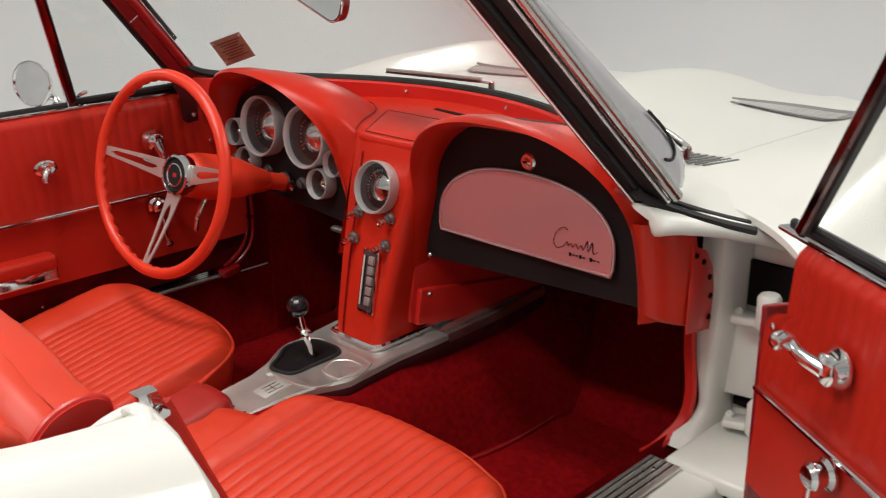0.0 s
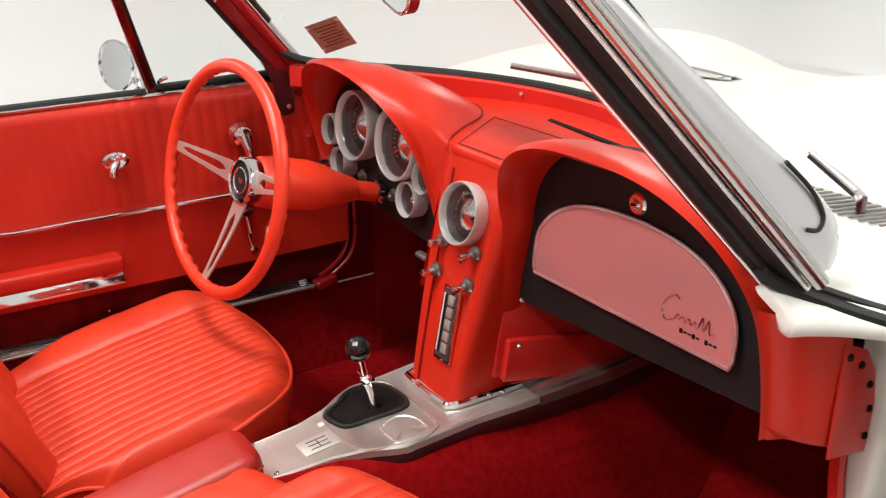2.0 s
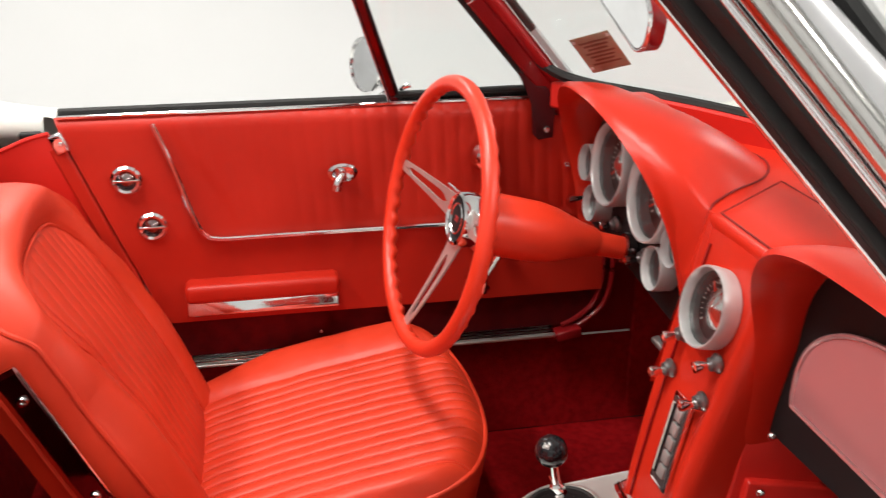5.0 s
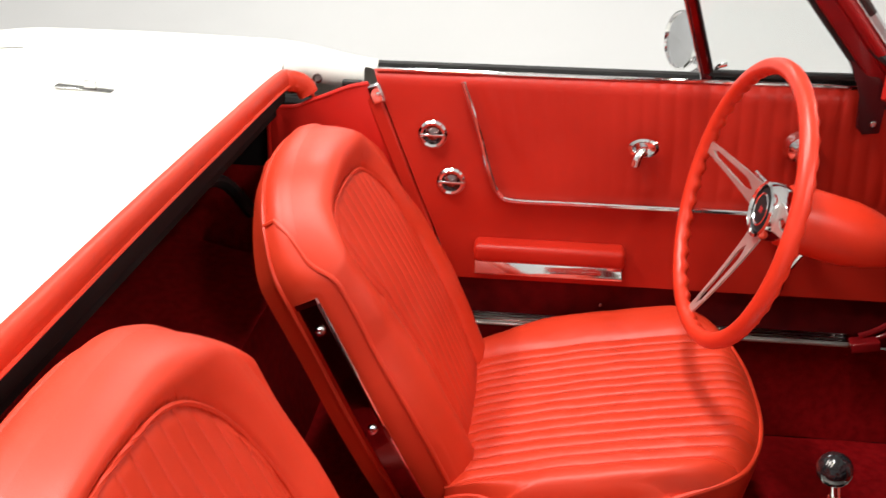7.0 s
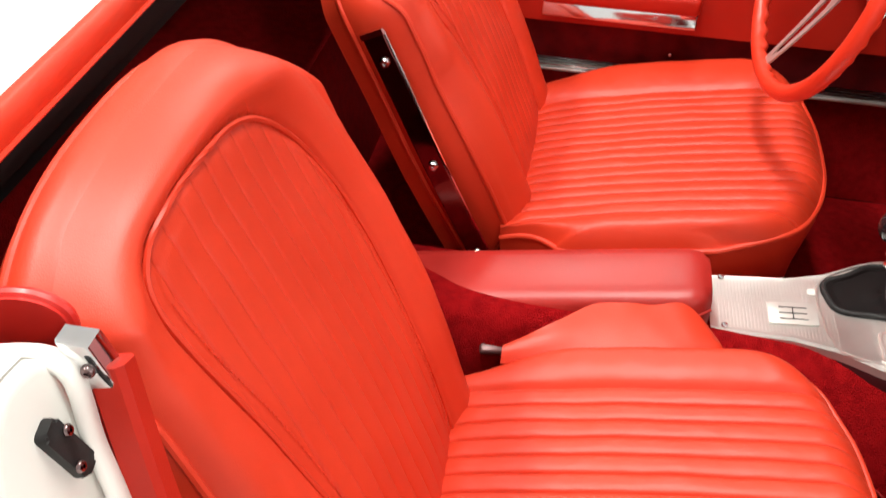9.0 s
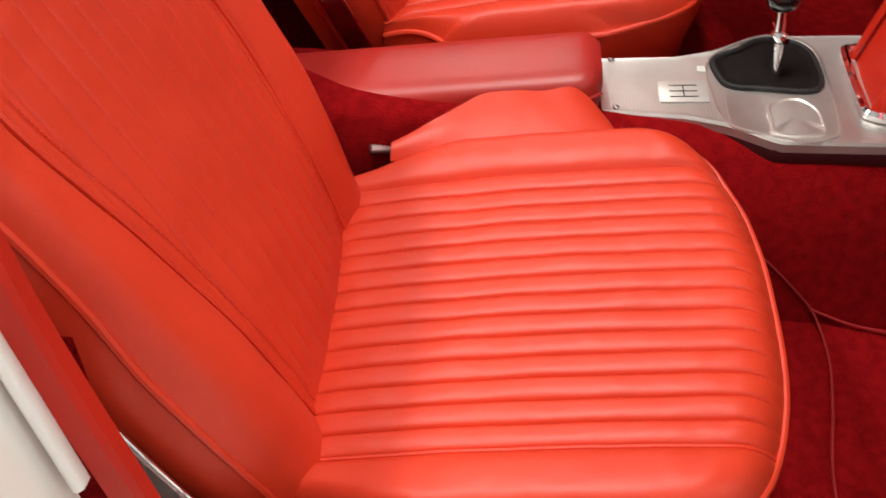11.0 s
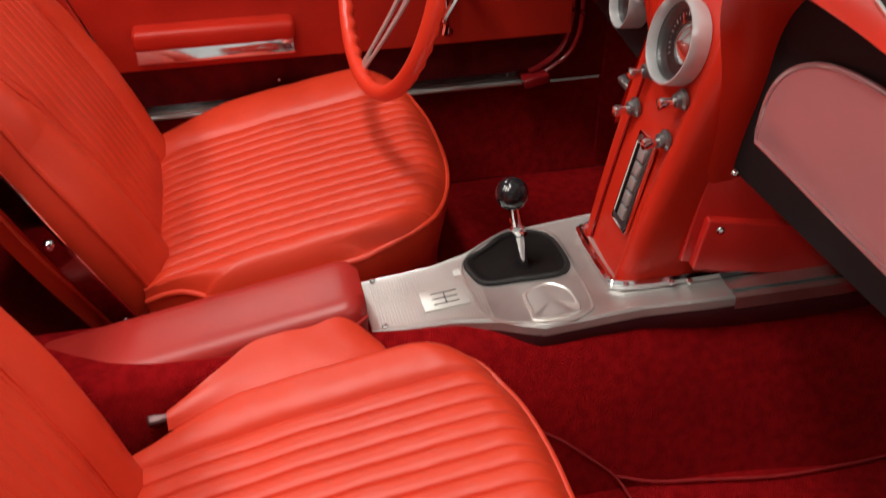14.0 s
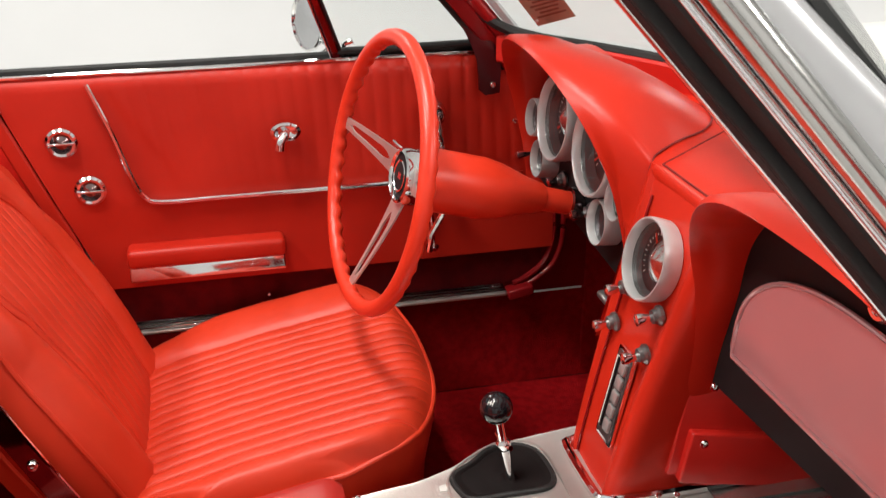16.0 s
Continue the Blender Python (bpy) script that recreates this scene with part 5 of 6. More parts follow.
    part("crank_knob", Geo().lathe([(0.006, -0.003), (0.008, 0.004), (0.008, 0.014), (0, 0.017)], Matrix.Translation(end) @ m.to_3x3().to_4x4(), 16), CHROME, low)
    # round outlets behind the moulding
    for y, z in ((-0.749, 0.767), (-0.716, 0.684)):
        m = frame_at((s * 0.598, y, z), (-s, 0, 0))
        vent = part("round_outlet", Geo().lathe([(0.025, 0), (0.025, 0.004), (0.021, 0.008), (0.017, 0.007), (0.0165, 0.001), (0, 0.001)], m, 28), CHROME, ob, "round chrome trim boss")
        part("boss_cup", Geo().lathe([(0.0165, 0.0015), (0.010, 0.006), (0.006, 0.010), (0, 0.011)], m, 20), DARKCHROME, vent)
        part("boss_bar", Geo().box(0.044, 0.004, 0.004, m @ pose(0, 0, 0.009), 0.001, 1), CHROME, vent)
    screw(ob, (s * 0.6, -0.443, 0.462), (-s, 0, 0), 0.004)
    screw(ob, (s * 0.597, 0.005, 0.752), (-s, 0, 0), 0.005)
    # vent window
    def leaf(z):
        return s * (0.634 - 0.46 * (z - 0.877))

    post = [(leaf(z), -0.300 - 0.37 * (z - 0.877), z) for z in [0.875 + 0.36 * k / 8 for k in range(9)]]
    part("vent_post", Geo().sweep(post, rect2(0.014, 0.017, 0.004), (0, 1, 0)), REDTINTCHROME, ob, "polished vent window post with red reflection in its colour")
    part("post_edge", Geo().sweep([(x, y - 0.010, z) for x, y, z in post], rect2(0.010, 0.003, 0.001), (0, 1, 0)), CHROME, ob)
    part("post_seal", Geo().sweep([(x, y + 0.010, z) for x, y, z in post], rect2(0.010, 0.004, 0.001), (0, 1, 0)), RUBBER, ob)
    front = [(s * (0.622 - 0.32 * (z - 0.877)), 0.0 - 0.97 * (z - 0.88), z) for z in [0.885 + 0.30 * k / 6 for k in range(7)]]
    # same polished metal on both sides; each side's reflections are put into its colour
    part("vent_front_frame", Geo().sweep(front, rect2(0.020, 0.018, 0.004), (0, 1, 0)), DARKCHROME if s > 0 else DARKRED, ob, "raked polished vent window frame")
    part("vent_front_seal", Geo().sweep([(x, y - 0.012, z) for x, y, z in front], rect2(0.014, 0.006, 0.002), (0, 1, 0)), RUBBER, ob, "thin black vent window seal")
    base = [(s * (0.632 - 0.010 * k / 8), -0.30 + 0.30 * k / 8, 0.887 + 0.006 * k / 8) for k in range(9)]
    part("vent_base_seal", Geo().sweep([(x, y, z - 0.004) for x, y, z in base], rect2(0.016, 0.010, 0.003)), RUBBER, ob, "black vent window seal")
    latch = part("vent_latch", Geo().tube(spline([(s * 0.628, -0.288, 0.893), (s * 0.618, -0.284, 0.899), (s * 0.613, -0.274, 0.903)], 4), 0.004, 8), CHROME, ob, "small chrome vent latch")
    pane = part("vent_pane", Geo().grid([[post[k], front[min(k, 6)]] for k in range(8)]), GLASS, ob, "clear vent window pane")
    pane.visible_shadow = False
    return ob


door(-1, "closed door with red pleated vinyl and chrome trim")
passenger_door = door(1, "open white door with red vinyl inner panel")
passenger_door.location = (0.882, 0.074, 0.438)
passenger_door.rotation_euler.z = radians(56.5)

# round mirror on the driver's door
mirror = empty_thing("side_mirror", (-0.70, -0.31, 0.87), "round chrome door mirror on a short stalk", "mirror")
mm = frame_at((-0.745, -0.332, 0.912), (0.42, -0.9, 0.06))
part("mirror_case", Geo().lathe([(0, -0.026), (0.030, -0.022), (0.046, -0.010), (0.0515, 0.001), (0.051, 0.005), (0.0475, 0.006), (0.046, 0.002)], mm, 36, False), CHROME, mirror, "chrome round case")
part("mirror_glass", Geo().lathe([(0.0485, 0.002), (0, 0.0025)], mm, 36), MIRROR, mirror, "mirror glass")
part("stalk", Geo().tube(spline([mm @ Vector((0, -0.03, -0.014)), (-0.715, -0.305, 0.882), (-0.700, -0.300, 0.868)], 5), 0.008, 10), CHROME, mirror, "chrome stalk")
part("foot", Geo().lathe([(0.022, 0), (0.018, 0.006), (0.010, 0.012)], pose(-0.700, -0.300, 0.862), 20), CHROME, mirror)

# ---- sills, jambs and quarter trim ----
for s in (-1, 1):
    SILL_X = -0.632 if s < 0 else 0.668
    sill = part("door_sill", Geo().box(0.11, 0.90, 0.06, pose(s * 0.705, -0.40, 0.372), 0.012), WHITE, car, "white door sill")
    part("rocker", Geo().box(0.16, 0.95, 0.20, pose(s * 0.78, -0.40, 0.26), 0.03), WHITE, car)
    plate = part("sill_plate", Geo().box(0.058, 0.80, 0.006, pose(SILL_X, -0.385, 0.408), 0.002), STEEL, car, "bright ribbed sill plate")
    g = Geo()
    for k in range(4):
        g.box(0.005, 0.79, 0.0025, pose(SILL_X + 0.012 * (k - 1.5), -0.385, 0.4122), 0.001, 1)
    part("sill_ribs", g, CHROME, plate)
    for y in (-0.02, -0.40, -0.75):
        screw(plate, (SILL_X, y, 0.4115), (0, 0, 1), 0.004)
    quarter = empty_thing("quarter_trim", (s * 0.62, -0.9, 0.6), "bright red vinyl quarter trim with piped top edge", "trim panel", "quarter trims")
    qm = Matrix(((0, 0, -s, s * 0.618), (1, 0, 0, 0), (0, 1, 0, 0), (0, 0, 0, 1)))
    tops = ((-0.862, 0.846), (-0.895, 0.838), (-0.930, 0.824)) if s < 0 else ((-0.872, 0.815), (-0.873, 0.838), (-0.885, 0.848), (-0.905, 0.849), (-0.930, 0.840))
    tops = [Vector((0, y, z)) for y, z in tops + ((-0.960, 0.812), (-0.990, 0.800), (-1.036, 0.798))]
    curve = [(p.y, p.z) for p in spline(tops, 5)]
    front = [(-0.735, 0.52), (-0.775, 0.65)] if s < 0 else [(-0.800, 0.52), (-0.845, 0.65)]
    part("panel", Geo().slab(curve + [(-1.040, 0.52)] + front, 0.008, qm, 0.002), PAINTED, quarter, "smooth red panel")
    if s > 0:
        part("slot", Geo().slab(round_rect(0.020, 0.007, 0.003), 0.002, qm @ pose(-0.899, 0.835, 0.008, 0, 0, -25)), DARK, quarter, "short dark slot")
    part("piping", Geo().tube([(s * 0.612, y, z) for y, z in curve], 0.004, 8), PAINTED, quarter, "red piping")
    part("piping", Geo().tube([(s * 0.612, -1.036, 0.798), (s * 0.612, -1.039, 0.70), (s * 0.612, -1.040, 0.52)], 0.004, 8), PAINTED, quarter, "red piping")
    rail_path = [(s * 0.618, -0.853, 0.822), (s * 0.612, -0.80, 0.69), (s * 0.606, -0.755, 0.575), (s * 0.604, -0.735, 0.46)] if s < 0 else [(0.637, -0.838, 0.830), (0.658, -0.817, 0.757), (0.675, -0.795, 0.69), (0.690, -0.772, 0.62), (0.702, -0.745, 0.52), (0.705, -0.725, 0.46)]
    part("pillar_rail", Geo().sweep(spline(rail_path, 5), rect2(0.026, 0.020, 0.004), (s, 0, 0)), VINYL, quarter, "padded red pillar rail")
    if s < 0:
        cap = part("corner_cap", Geo().box(0.030, 0.024, 0.034, pose(-0.618, -0.846, 0.830, 22, 0, -6), 0.004), CHROME, quarter, "chrome corner cap")
        screw(cap, (-0.6025, -0.844, 0.830), (1, 0.1, 0), 0.0045)
    else:
        cap = part("corner_cap", Geo().slab([(-0.862, 0.852), (-0.841, 0.852), (-0.828, 0.821), (-0.847, 0.816)], 0.016, Matrix(((0, 0, 1, 0.634), (1, 0, 0, 0), (0, 1, 0, 0), (0, 0, 0, 1))), 0.003), CHROME, quarter, "folded chrome corner cap")
        screw(cap, (0.6505, -0.844, 0.834), (1, 0, 0.1), 0.0045, "screw", DARKCHROME)
        part("jamb_flange", Geo().sweep(spline([(0.672, -0.915, 0.846), (0.660, -0.893, 0.845), (0.653, -0.868, 0.843), (0.654, -0.852, 0.832), (0.664, -0.842, 0.79), (0.673, -0.830, 0.757), (0.690, -0.808, 0.69), (0.706, -0.787, 0.62)], 6), rect2(0.009, 0.016, 0.003), (1, 0, 0)), WHITE, car, "white raised flange of the door opening", 60)
    # rear face of the door opening
    low = 0.0 if s > 0 else 0.016
    jm = Matrix(((s, 0, 0, 0), (0, -0.28, 1, -0.878 + 0.28 * 0.83), (0, 1, 0, -low), (0, 0, 0, 1)))
    if s > 0:
        part("door_jamb", Geo().slab([(0.735, 0.38), (0.775, 0.38), (0.775, 0.70), (0.745, 0.79), (0.722, 0.846), (0.700, 0.857), (0.690, 0.859), (0.668, 0.857), (0.652, 0.845), (0.652, 0.824), (0.667, 0.757), (0.684, 0.69), (0.701, 0.62), (0.716, 0.50)], 0.02, jm, 0.010, 4), WHITE, car, "white door jamb")
    top_line = [(0.656, 0.845), (0.668, 0.857), (0.690, 0.860), (0.735, 0.852), (0.770, 0.834), (0.800, 0.812), (0.840, 0.755), (0.866, 0.700), (0.866, 0.60), (0.862, 0.50), (0.83, 0.42)]
    shell = []
    for x, z in top_line:
        a = Vector((s * x, -0.862 + 0.28 * (0.83 - z) - 0.45 * max(0.0, x - 0.69), z - low))
        back = -0.884 - 0.45 * max(0.0, x - 0.70)
        b = Vector((s * max(x, 0.672), back, deck_z(x, back) - 0.001)) if z > 0.75 else Vector((s * 0.905, back, z))
        shell.append([a, a.lerp(b, 0.5) + Vector((s * 0.003, 0, 0.004)), b])
    if s < 0:
        shell = []
        for k in range(13):
            x = 0.674 + 0.226 * k / 12
            z = deck_z(x, -0.88)
            shell.append([(-x, -0.881, z), (-x, -0.868, z - 0.001), (-x, -0.859, z - 0.006), (-x, -0.855, z - 0.016), (-x, -0.855, z - 0.06)])
        part("jamb_shell", Geo().grid(shell), WHITE, car, "white rounded edge of the rear wing", 60)
    else:
        part("jamb_shell", Geo().grid(shell), WHITE, car, "white rounded edge of the rear wing", 60)
    if s > 0:
        bump = part("jamb_bumper", Geo().slab(round_rect(0.016, 0.046, 0.004), 0.010, frame_at((s * 0.683, -0.853, 0.803), (0, 1, 0.28)) @ pose(0, 0, 0, 0, 0, s * 14), 0.003), RUBBER, car, "black rubber bumper block")
        for dz in (-0.011, 0.011):
            screw(bump, (s * (0.683 - 0.003 * dz / 0.011), -0.8425 - 0.28 * dz, 0.806 + dz), (0, 1, 0.28), 0.004, "screw", DARKCHROME)
    part("well_side", Geo().box(0.008, 0.68, 0.22, pose(s * 0.650, -1.20, 0.70)), DARK, car, "dark side of the top well")
    part("snap_stud", Geo().lathe([(0.009, 0), (0.009, 0.003), (0.006, 0.005), (0.005, 0.003), (0, 0.003)], frame_at((s * 0.675, -0.963, 0.834), (-s, 0, 0.4)), 18), DARKCHROME, car, "dark snap stud")
    part("well_seal", Geo().tube(spline([(s * 0.648, -1.02, 0.800), (s * 0.655, -0.95, 0.798), (s * 0.652, -0.885, 0.806)], 5), 0.012, 8), RUBBER, car, "black seal of the top well")
    if s < 0:
        part("catch", Geo().box(0.016, 0.034, 0.010, pose(s * 0.640, -0.895, 0.838), 0.003), RUBBER, car, "dark top catch")
# padded roll along the front of the lid
roll_path = spline([(-0.616, -0.966, 0.822), (-0.612, -0.974, 0.838), (-0.597, -0.992, 0.848), (-0.560, -1.004, 0.851), (-0.3, -1.007, 0.852), (0, -1.008, 0.853), (0.3, -1.007, 0.852), (0.560, -1.004, 0.851), (0.597, -0.992, 0.848), (0.612, -0.974, 0.838), (0.616, -0.966, 0.822)], 10)
roll = part("padded_roll", Geo().sweep(roll_path, [(0.011 * math.copysign(abs(math.cos(a)) ** 0.7, math.cos(a)), 0.018 * math.sin(a)) for a in [2 * math.pi * k / 14 for k in range(14)]]), SEAT, None, "", 60)
tagged(roll, "red padded vinyl roll along the white lid edge", "trim roll")
part("roll_seam", Geo().tube([p + Vector((0, 0.011, -0.009)) for p in roll_path], 0.0028, 6), SEAT, roll)
part("lid_frame", Geo().sweep([(x, -1.03, 0.80) for x in (-0.60, 0.0, 0.60)], rect2(0.02, 0.03)), DARK, car)
part("top_bow", Geo().tube(spline([(-0.56, -1.06, 0.62), (-0.50, -1.10, 0.70), (-0.3, -1.12, 0.72), (0, -1.12, 0.73)], 5), 0.012, 8), RUBBER, car, "folded black top bow")
# emblem on the lid
# near-black strip added for the shade in the gap below the roll
part("gap_shade_strip", Geo().box(1.20, 0.012, 0.026, pose(0, -1.008, 0.826), 0.002), DARK, car, "black strip for the shaded gap under the roll")
ex = -0.42
ez = deck_z(ex, -1.27)
badge = part("lid_emblem", Geo().box(0.016, 0.090, 0.004, pose(ex, -1.27, ez + 0.002, -4, 4, 0), 0.0015), CHANNEL, car, "small chrome crossed emblem")
part("emblem_fin", Geo().box(0.004, 0.02, 0.012, pose(ex, -1.26, ez + 0.009), 0.001, 1), CHROME, badge)

# ---- hinge pillar and cowl side by the open door ----
BRACKET = plain("dark_bracket", (0.05, 0.006, 0.008), 0.25)


def driver_jamb():
    """Curved red welts where the closed door meets the kick panel."""
    curve = [(0.086, 0.70), (0.088, 0.60), (0.089, 0.534), (0.084, 0.50), (0.068, 0.467), (0.036, 0.442), (0.012, 0.432)]
    # darker than the trim across the car: shade is put into the red
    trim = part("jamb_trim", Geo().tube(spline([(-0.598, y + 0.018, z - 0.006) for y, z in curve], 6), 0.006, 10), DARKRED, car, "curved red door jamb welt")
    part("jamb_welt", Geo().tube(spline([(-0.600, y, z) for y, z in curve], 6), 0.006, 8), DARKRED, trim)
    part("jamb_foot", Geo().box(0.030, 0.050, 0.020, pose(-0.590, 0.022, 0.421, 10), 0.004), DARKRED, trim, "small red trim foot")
    screw(trim, (-0.588, 0.062, 0.452), (1, 0, 0), 0.003)


for s in (-1, 1):
    rows = []
    for k in range(17):
        t = k / 16 if s < 0 else 0.04 + 0.96 * k / 16
        up = 0.007 if s > 0 else 0.0
        a = Vector((s * (0.612 - 0.02 * t), -0.045 + 0.22 * t, 0.836 + up - 0.004 * t))
        b = Vector((s * (0.672 + 0.088 * t ** 1.3), -0.075 + 2.6 * up + (0.305 - 2.6 * up) * t, 0.806 + 3 * up - 0.070 * t ** 1.5 - up * t))
        mid = a.lerp(b, 0.55) + Vector((0, 0, 0.012))
        rows.append([a, a.lerp(mid, 0.5) + Vector((0, 0, 0.004)), mid, mid.lerp(b, 0.6) + Vector((0, 0, 0.004)), b, b + Vector((s * 0.003, -0.003, -0.008)), b + Vector((-s * 0.003, -0.003, -0.017)), b + Vector((-s * 0.02, 0.01, -0.024))])
    tip = sum(rows[0][1:], rows[0][0].copy()) / len(rows[0])
    rows.insert(0, [tip.lerp(p, 0.75) + Vector((-s * 0.002, -0.004, 0)) for p in rows[0]])
    rows.insert(0, [tip.lerp(p, 0.05) + Vector((-s * 0.003, -0.005, 0)) for p in rows[1]])
    part("cowl_side", Geo().grid(rows), WHITE, car, "white rounded cowl side", 60)
    gasket = [p + Vector((0, 0, 1.3 * up)) for p in spline([(s * 0.622, -0.045, 0.858), (s * 0.632, -0.028, 0.845), (s * 0.660, 0.020, 0.821), (s * 0.690, 0.080, 0.796), (s * 0.714, 0.140, 0.775)], 5)]
    seal = part("door_gasket", Geo().sweep(gasket, rect2(0.032, 0.014, 0.004)), RUBBER, car, "black rubber door gasket")
    part("gasket_rib", Geo().sweep([p + Vector((-s * 0.006, 0.004, 0.009)) for p in gasket], rect2(0.012, 0.010, 0.003)), RUBBER, seal)
    if s < 0:
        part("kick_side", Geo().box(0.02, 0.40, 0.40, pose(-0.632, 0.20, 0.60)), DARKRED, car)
    else:
        rows = []
        for k in range(31):
            z = 0.385 + 0.385 * k / 30
            xl = 0.622 + 0.014 * math.exp(-((z - 0.45) / 0.06) ** 2) - 0.03 * smooth_step(0.43, 0.385, z)
            xr = 0.657 + 0.012 * smooth_step(0.45, 0.64, z)
            y = 0.162 - 0.060 * smooth_step(0.45, 0.385, z)
            rows.append([(s * (xl - 0.006), y + 0.03, z), (s * xl, y, z), (s * (xl + 0.004), y - 0.003, z), (s * (xr - 0.010), y - 0.005, z), (s * (xr - 0.003), y - 0.003, z), (s * (xr + 0.003), y + 0.005, z), (s * (xr + 0.007), y + 0.02, z), (s * (xr + 0.010), 0.225, z)])
        part("hinge_pillar", Geo().grid(rows), WHITE, car, "white folded hinge pillar", 50)
        part("pillar_web", Geo().box(0.178, 0.02, 0.46, pose(s * 0.722, 0.240, 0.53)), WHITE, car)
        part("web_panel", Geo().box(0.105, 0.02, 0.155, pose(s * 0.705, 0.215, 0.540, 0, 0, s * 12), 0.006), WHITE, car, "white plate between the hinges")
        part("pillar_foot", Geo().box(0.15, 0.22, 0.03, pose(s * 0.735, 0.130, 0.398), 0.010), WHITE, car, "white floor of the door opening")
        for z in (0.665, 0.475):
            part("hinge_pocket", Geo().box(0.090, 0.010, 0.080, pose(s * 0.715, 0.226, z), 0.002), DARK, car, "dark hinge pocket")
            hinge = part("door_hinge", Geo().box(0.080, 0.055, 0.014, pose(s * 0.718, 0.185, z - 0.046, -10, 0, s * 20), 0.005), WHITE, car, "white painted door hinge")
            screw(hinge, (s * 0.690, 0.175, z - 0.036), (-s * 0.3, -0.6, 0.8), 0.008, "bolt", WHITE)
            part("hinge_knuckle", Geo().lathe([(0.017, -0.03), (0.019, -0.026), (0.019, 0.022), (0.015, 0.028), (0, 0.029)], pose(s * 0.750, 0.155, z - 0.012), 22), WHITE, hinge, "rounded white hinge barrel")
    part("pillar_trim", Geo().sweep(spline([(s * 0.615, 0.152, 0.62), (s * 0.619, 0.152, 0.54), (s * 0.627, 0.150, 0.47), (s * 0.624, 0.135, 0.42), (s * 0.608, 0.095, 0.385), (s * 0.596, 0.06, 0.375)], 6), rect2(0.012, 0.022, 0.004), (s, 0, 0)), PAINTED, car, "curved red pillar trim") if s > 0 else driver_jamb()
    part("kick_carpet", Geo().box(0.02, 0.45, 0.36, pose(s * 0.622, 0.39, 0.40)), CARPET, car)
    if s > 0:
        continue
    bm = Matrix(((0, 0, 1, -0.597), (1, 0, 0, 0), (0, 1, 0, 0), (0, 0, 0, 1)))
    bracket = part("post_bracket", Geo().slab([(-0.026, 0.806), (-0.024, 0.866), (-0.050, 0.915), (-0.082, 0.950), (-0.108, 0.946), (-0.084, 0.905), (-0.066, 0.868), (-0.062, 0.812), (-0.052, 0.803)], 0.011, bm, 0.003), BRACKET, screen, "dark red post bracket")
    screw(bracket, (-0.585, -0.040, 0.822), (1, 0, 0), 0.006)

# ---- wipers ----
def wiper(pivot, tip, label, broad):
    ob = empty_thing("wiper", pivot, label, "wiper", "wipers")
    a, b = Vector(pivot), Vector(tip)
    part("arm", Geo().sweep([a.lerp(b, k / 8) + Vector((0, 0, 0.004 * math.sin(math.pi * k / 8))) for k in range(9)], lambda t: rect2(broad - broad * 0.6 * t, 0.005, 0.001)), SILVER, ob, "bright wiper arm")
    c, d = a.lerp(b, 0.08), a.lerp(b, 1.15)
    off = Vector((0, -0.008, 0.009))
    part("blade", Geo().sweep([c + off, c.lerp(d, 0.5) + off, d + off], rect2(0.007, 0.006, 0.001)), SILVER, ob, "ribbed bright wiper blade")
    part("rubber", Geo().sweep([c + off - Vector((0, 0.003, 0.006)), d + off - Vector((0, 0.003, 0.006))], rect2(0.003, 0.005)), RUBBER, ob)
    part("pivot", Geo().lathe([(0.007, -0.05), (0.007, 0.001), (0.005, 0.004), (0, 0.005)], Matrix.Translation(a), 18), DARKCHROME, ob)
    return ob


wiper((0.500, 0.300, 0.851), (0.428, 0.298, 0.886), "bright metal wiper parked below the windscreen", 0.024)
wiper((-0.060, 0.398, 0.894), (-0.300, 0.352, 0.896), "bright metal wiper parked below the windscreen", 0.008)

# ---- mirror inside and sticker ----
rear = empty_thing("rearview_mirror", (0.03, -0.16, 1.2), "rounded inside mirror with a dark red back", "mirror")
rm = frame_at((0.018, -0.172, 1.146), (0.04, -0.99, -0.05)) @ pose(0, 0, 0, 0, 0, -22)
part("case", Geo().slab(round_rect(0.215, 0.062, 0.025), 0.016, rm @ Matrix.Translation((0, 0, -0.016)), 0.004), DARKRED, rear, "dark red mirror case")
part("glass", Geo().slab(round_rect(0.207, 0.055, 0.022), 0.002, rm), MIRROR, rear, "mirror glass")
part("rim", Geo().tube([rm @ Vector((x, y, 0.001)) for x, y in round_rect(0.213, 0.060, 0.024)], 0.0018, 8, True, (0, -1, 0)), CHROME, rear)
part("stem", Geo().tube([rm @ Vector((0, 0.01, -0.014)), (0.03, -0.12, 1.18), (0.03, -0.06, 1.245)], 0.007, 10), CHROME, rear)
bl, br = Vector((-0.510, 0.012, 0.934)), Vector((-0.460, 0.056, 0.957))
upv = Vector((0.014, -0.055, 0.056))
nrm = (br - bl).cross(upv).normalized()
nrm = nrm if nrm.y < 0 else -nrm
sm = Matrix((((br - bl).normalized()), nrm.cross((br - bl).normalized()), nrm)).transposed().to_4x4()
sm.translation = bl
w_, h_ = (br - bl).length, upv.length
TAG = surface("brown_paper", (0.29, 0.26, 0.18), (0.38, 0.34, 0.25), 0.5, 25, 300, 0.05)
card = part("paper_sticker", Geo().slab([(0, 0), (w_, 0), (w_, h_), (0, h_)], 0.0008, sm), TAG, None)
tagged(card, "small brown paper sticker inside the windscreen", "sticker")
g = Geo()
for k in range(7):
    g.box(w_ * (0.74 - 0.12 * (k % 3)), h_ * 0.05, 0.0004, sm @ pose(w_ * 0.52, h_ * (0.82 - 0.10 * k), 0.0012))
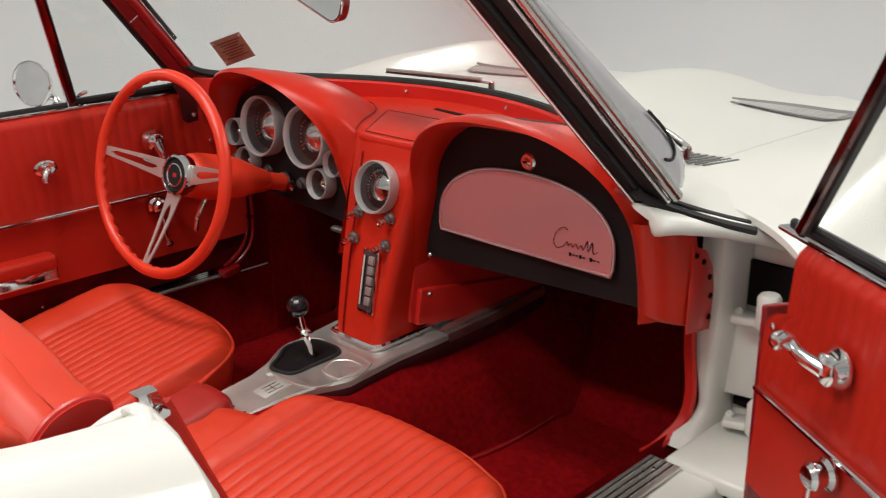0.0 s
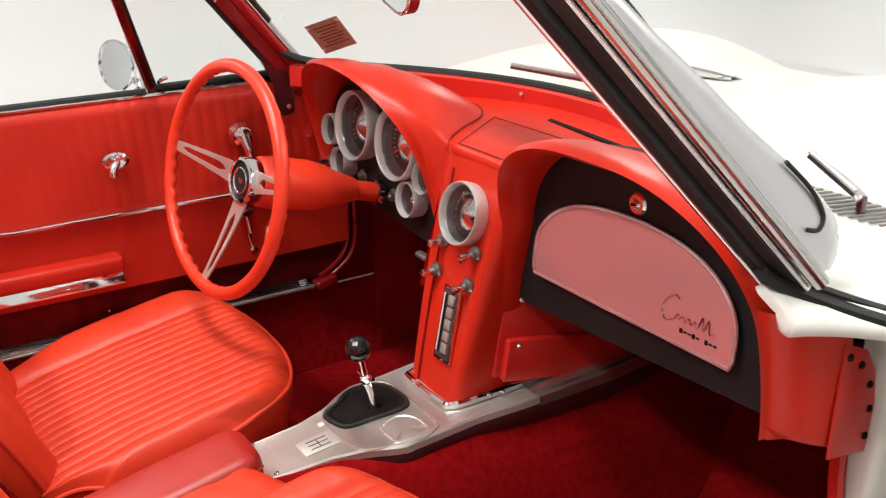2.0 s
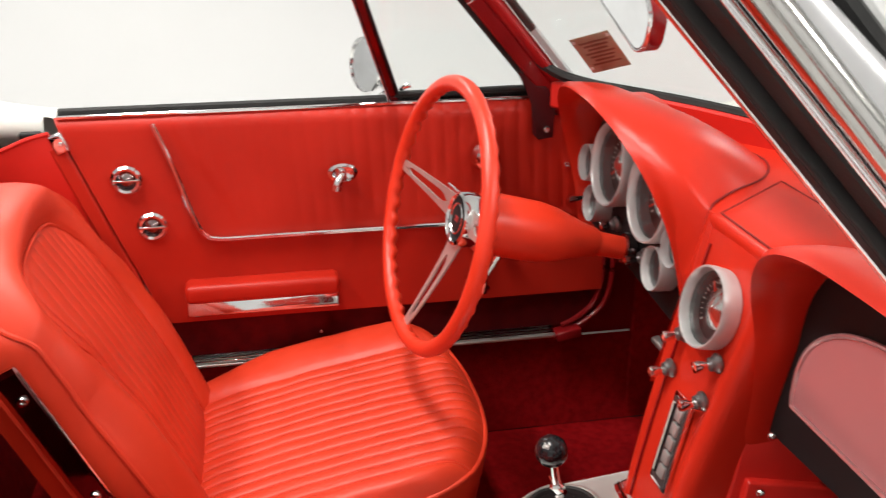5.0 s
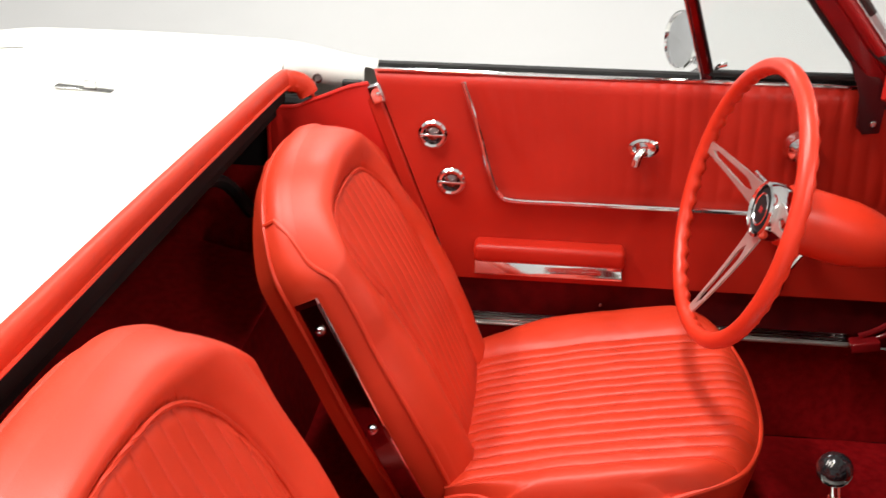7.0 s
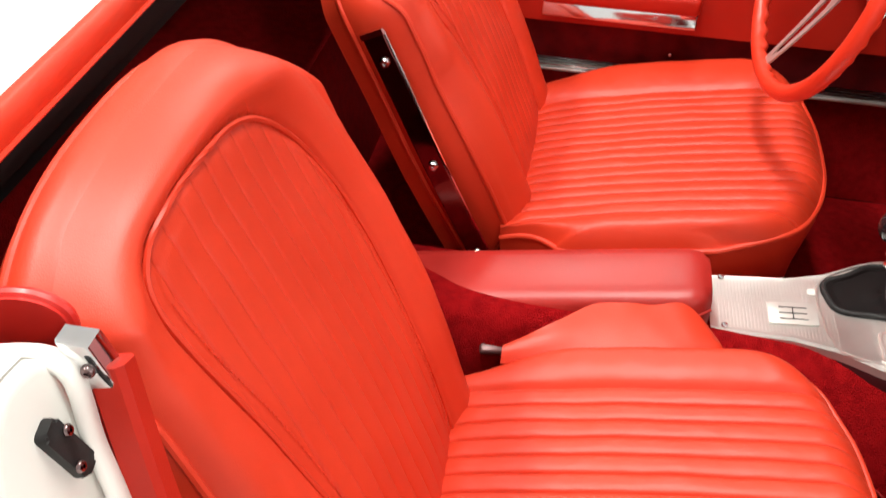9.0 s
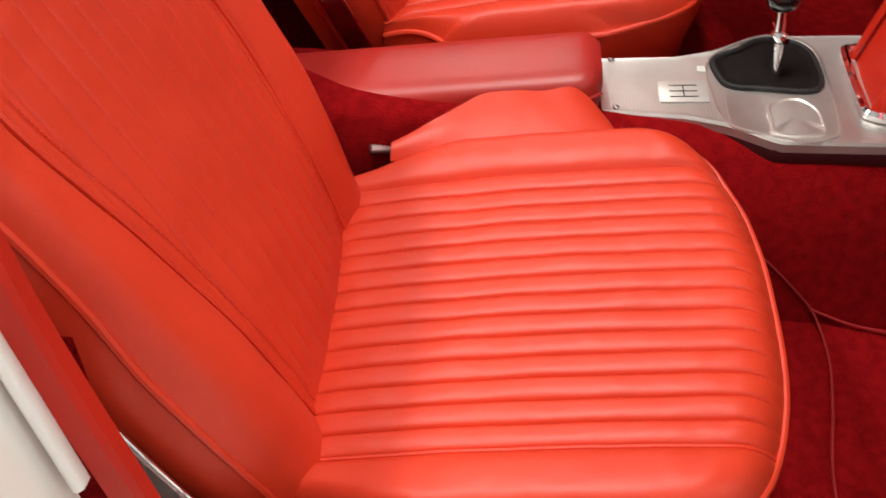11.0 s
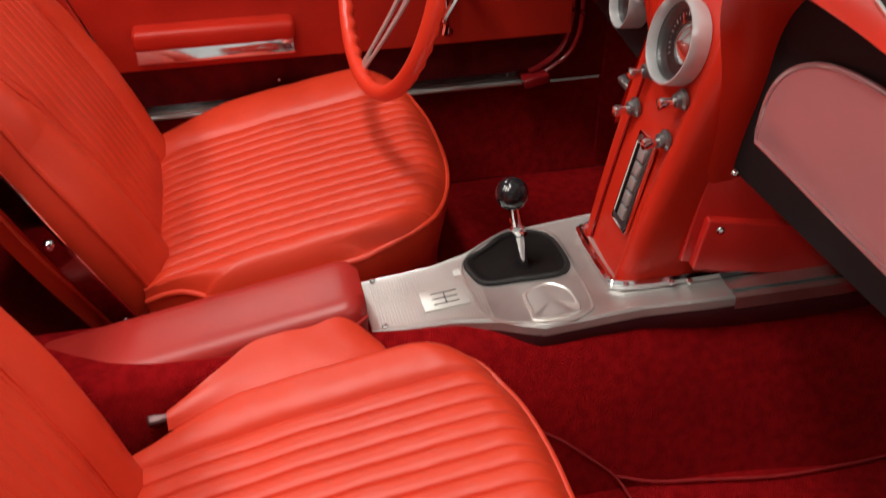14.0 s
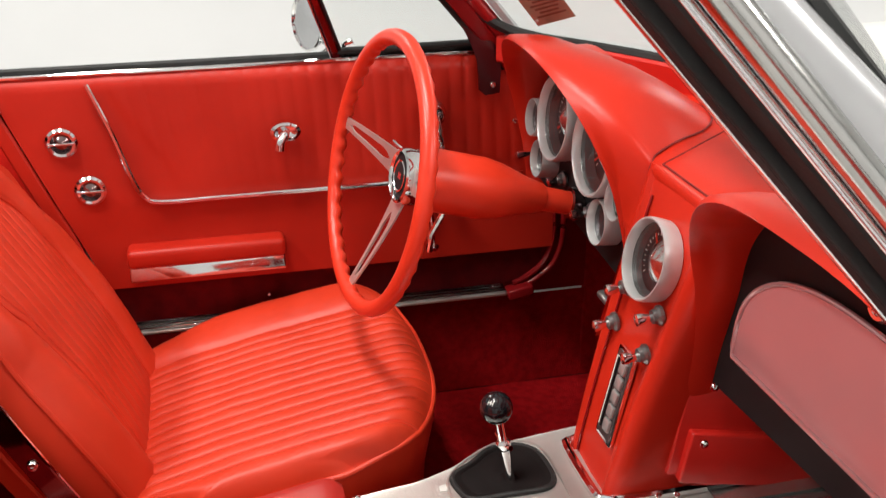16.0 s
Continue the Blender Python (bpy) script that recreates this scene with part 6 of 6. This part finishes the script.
part("text_bar", g, plain("faded_ink", (0.16, 0.08, 0.05), 0.6), card, "faded illegible lines")
for x, y in ((0.06, 0.14), (0.06, 0.9), (0.94, 0.9)):
    part("grommet", Geo().lathe([(0.003, 0), (0.003, 0.001), (0, 0.001)], sm @ pose(w_ * x, h_ * y, 0.0009), 12), INK, card)

# ---- small things round the seats ----
flap_top = spline([(0.150, -0.640, 0.428), (0.124, -0.590, 0.446), (0.082, -0.540, 0.453), (0.074, -0.500, 0.455), (0.069, -0.460, 0.456), (0.064, -0.425, 0.457), (0.100, -0.388, 0.440)], 5)
flap_low = spline([(0.168, -0.640, 0.415), (0.165, -0.590, 0.424), (0.162, -0.540, 0.430), (0.158, -0.490, 0.436), (0.154, -0.450, 0.440), (0.150, -0.415, 0.440), (0.150, -0.375, 0.432)], 5)
flap = part("vinyl_flap", Geo().grid([[a.lerp(b, t / 6) + Vector((0, 0, 0.006 * math.sin(math.pi * t / 6) + 0.002 * noise.noise((k * 0.3, t, 4)))) for t in range(7)] for k, (a, b) in enumerate(zip(flap_top, flap_low))]), SEAT, passenger_seat, "loose vinyl flap tucked beside the armrest", 70)
lev = part("seat_lever", Geo().tube([(0.538, -0.267, 0.402), (0.571, -0.267, 0.380)], 0.0032, 8), CHROME, None)
tagged(lev, "thin chrome seat release lever", "lever")
belt_end = part("belt_buckle", Geo().box(0.016, 0.035, 0.010, pose(0.092, -0.655, 0.365, 0, 20, 10), 0.004), plain("buckle_grey", (0.12, 0.05, 0.05), 0.35, 0.3), None)
tagged(belt_end, "grey seat belt buckle tucked beside the tunnel", "buckle")
BIND = surface("carpet_binding", (0.30, 0.008, 0.010), (0.37, 0.012, 0.014), 0.85, 30, 600, 0.3)
BOUND = (
    ((0.156, -0.201, 0.306), (0.163, -0.171, 0.288), (0.171, -0.140, 0.263), (0.178, -0.116, 0.242), (0.184, -0.098, 0.225), (0.205, -0.086, 0.2115), (0.258, -0.085, 0.2115), (0.328, -0.096, 0.2115), (0.424, -0.115, 0.2115), (0.56, -0.120, 0.2115)),
    ((0.184, -0.098, 0.225), (0.193, -0.044, 0.2115), (0.205, 0.024, 0.2115), (0.220, 0.120, 0.2115), (0.222, 0.22, 0.2115), (0.220, 0.291, 0.214), (0.212, 0.345, 0.226)),
)
for pts in BOUND:
    part("carpet_binding", Geo().tube(spline(pts, 8), 0.0018, 6), BIND, tub, "bound carpet edge")
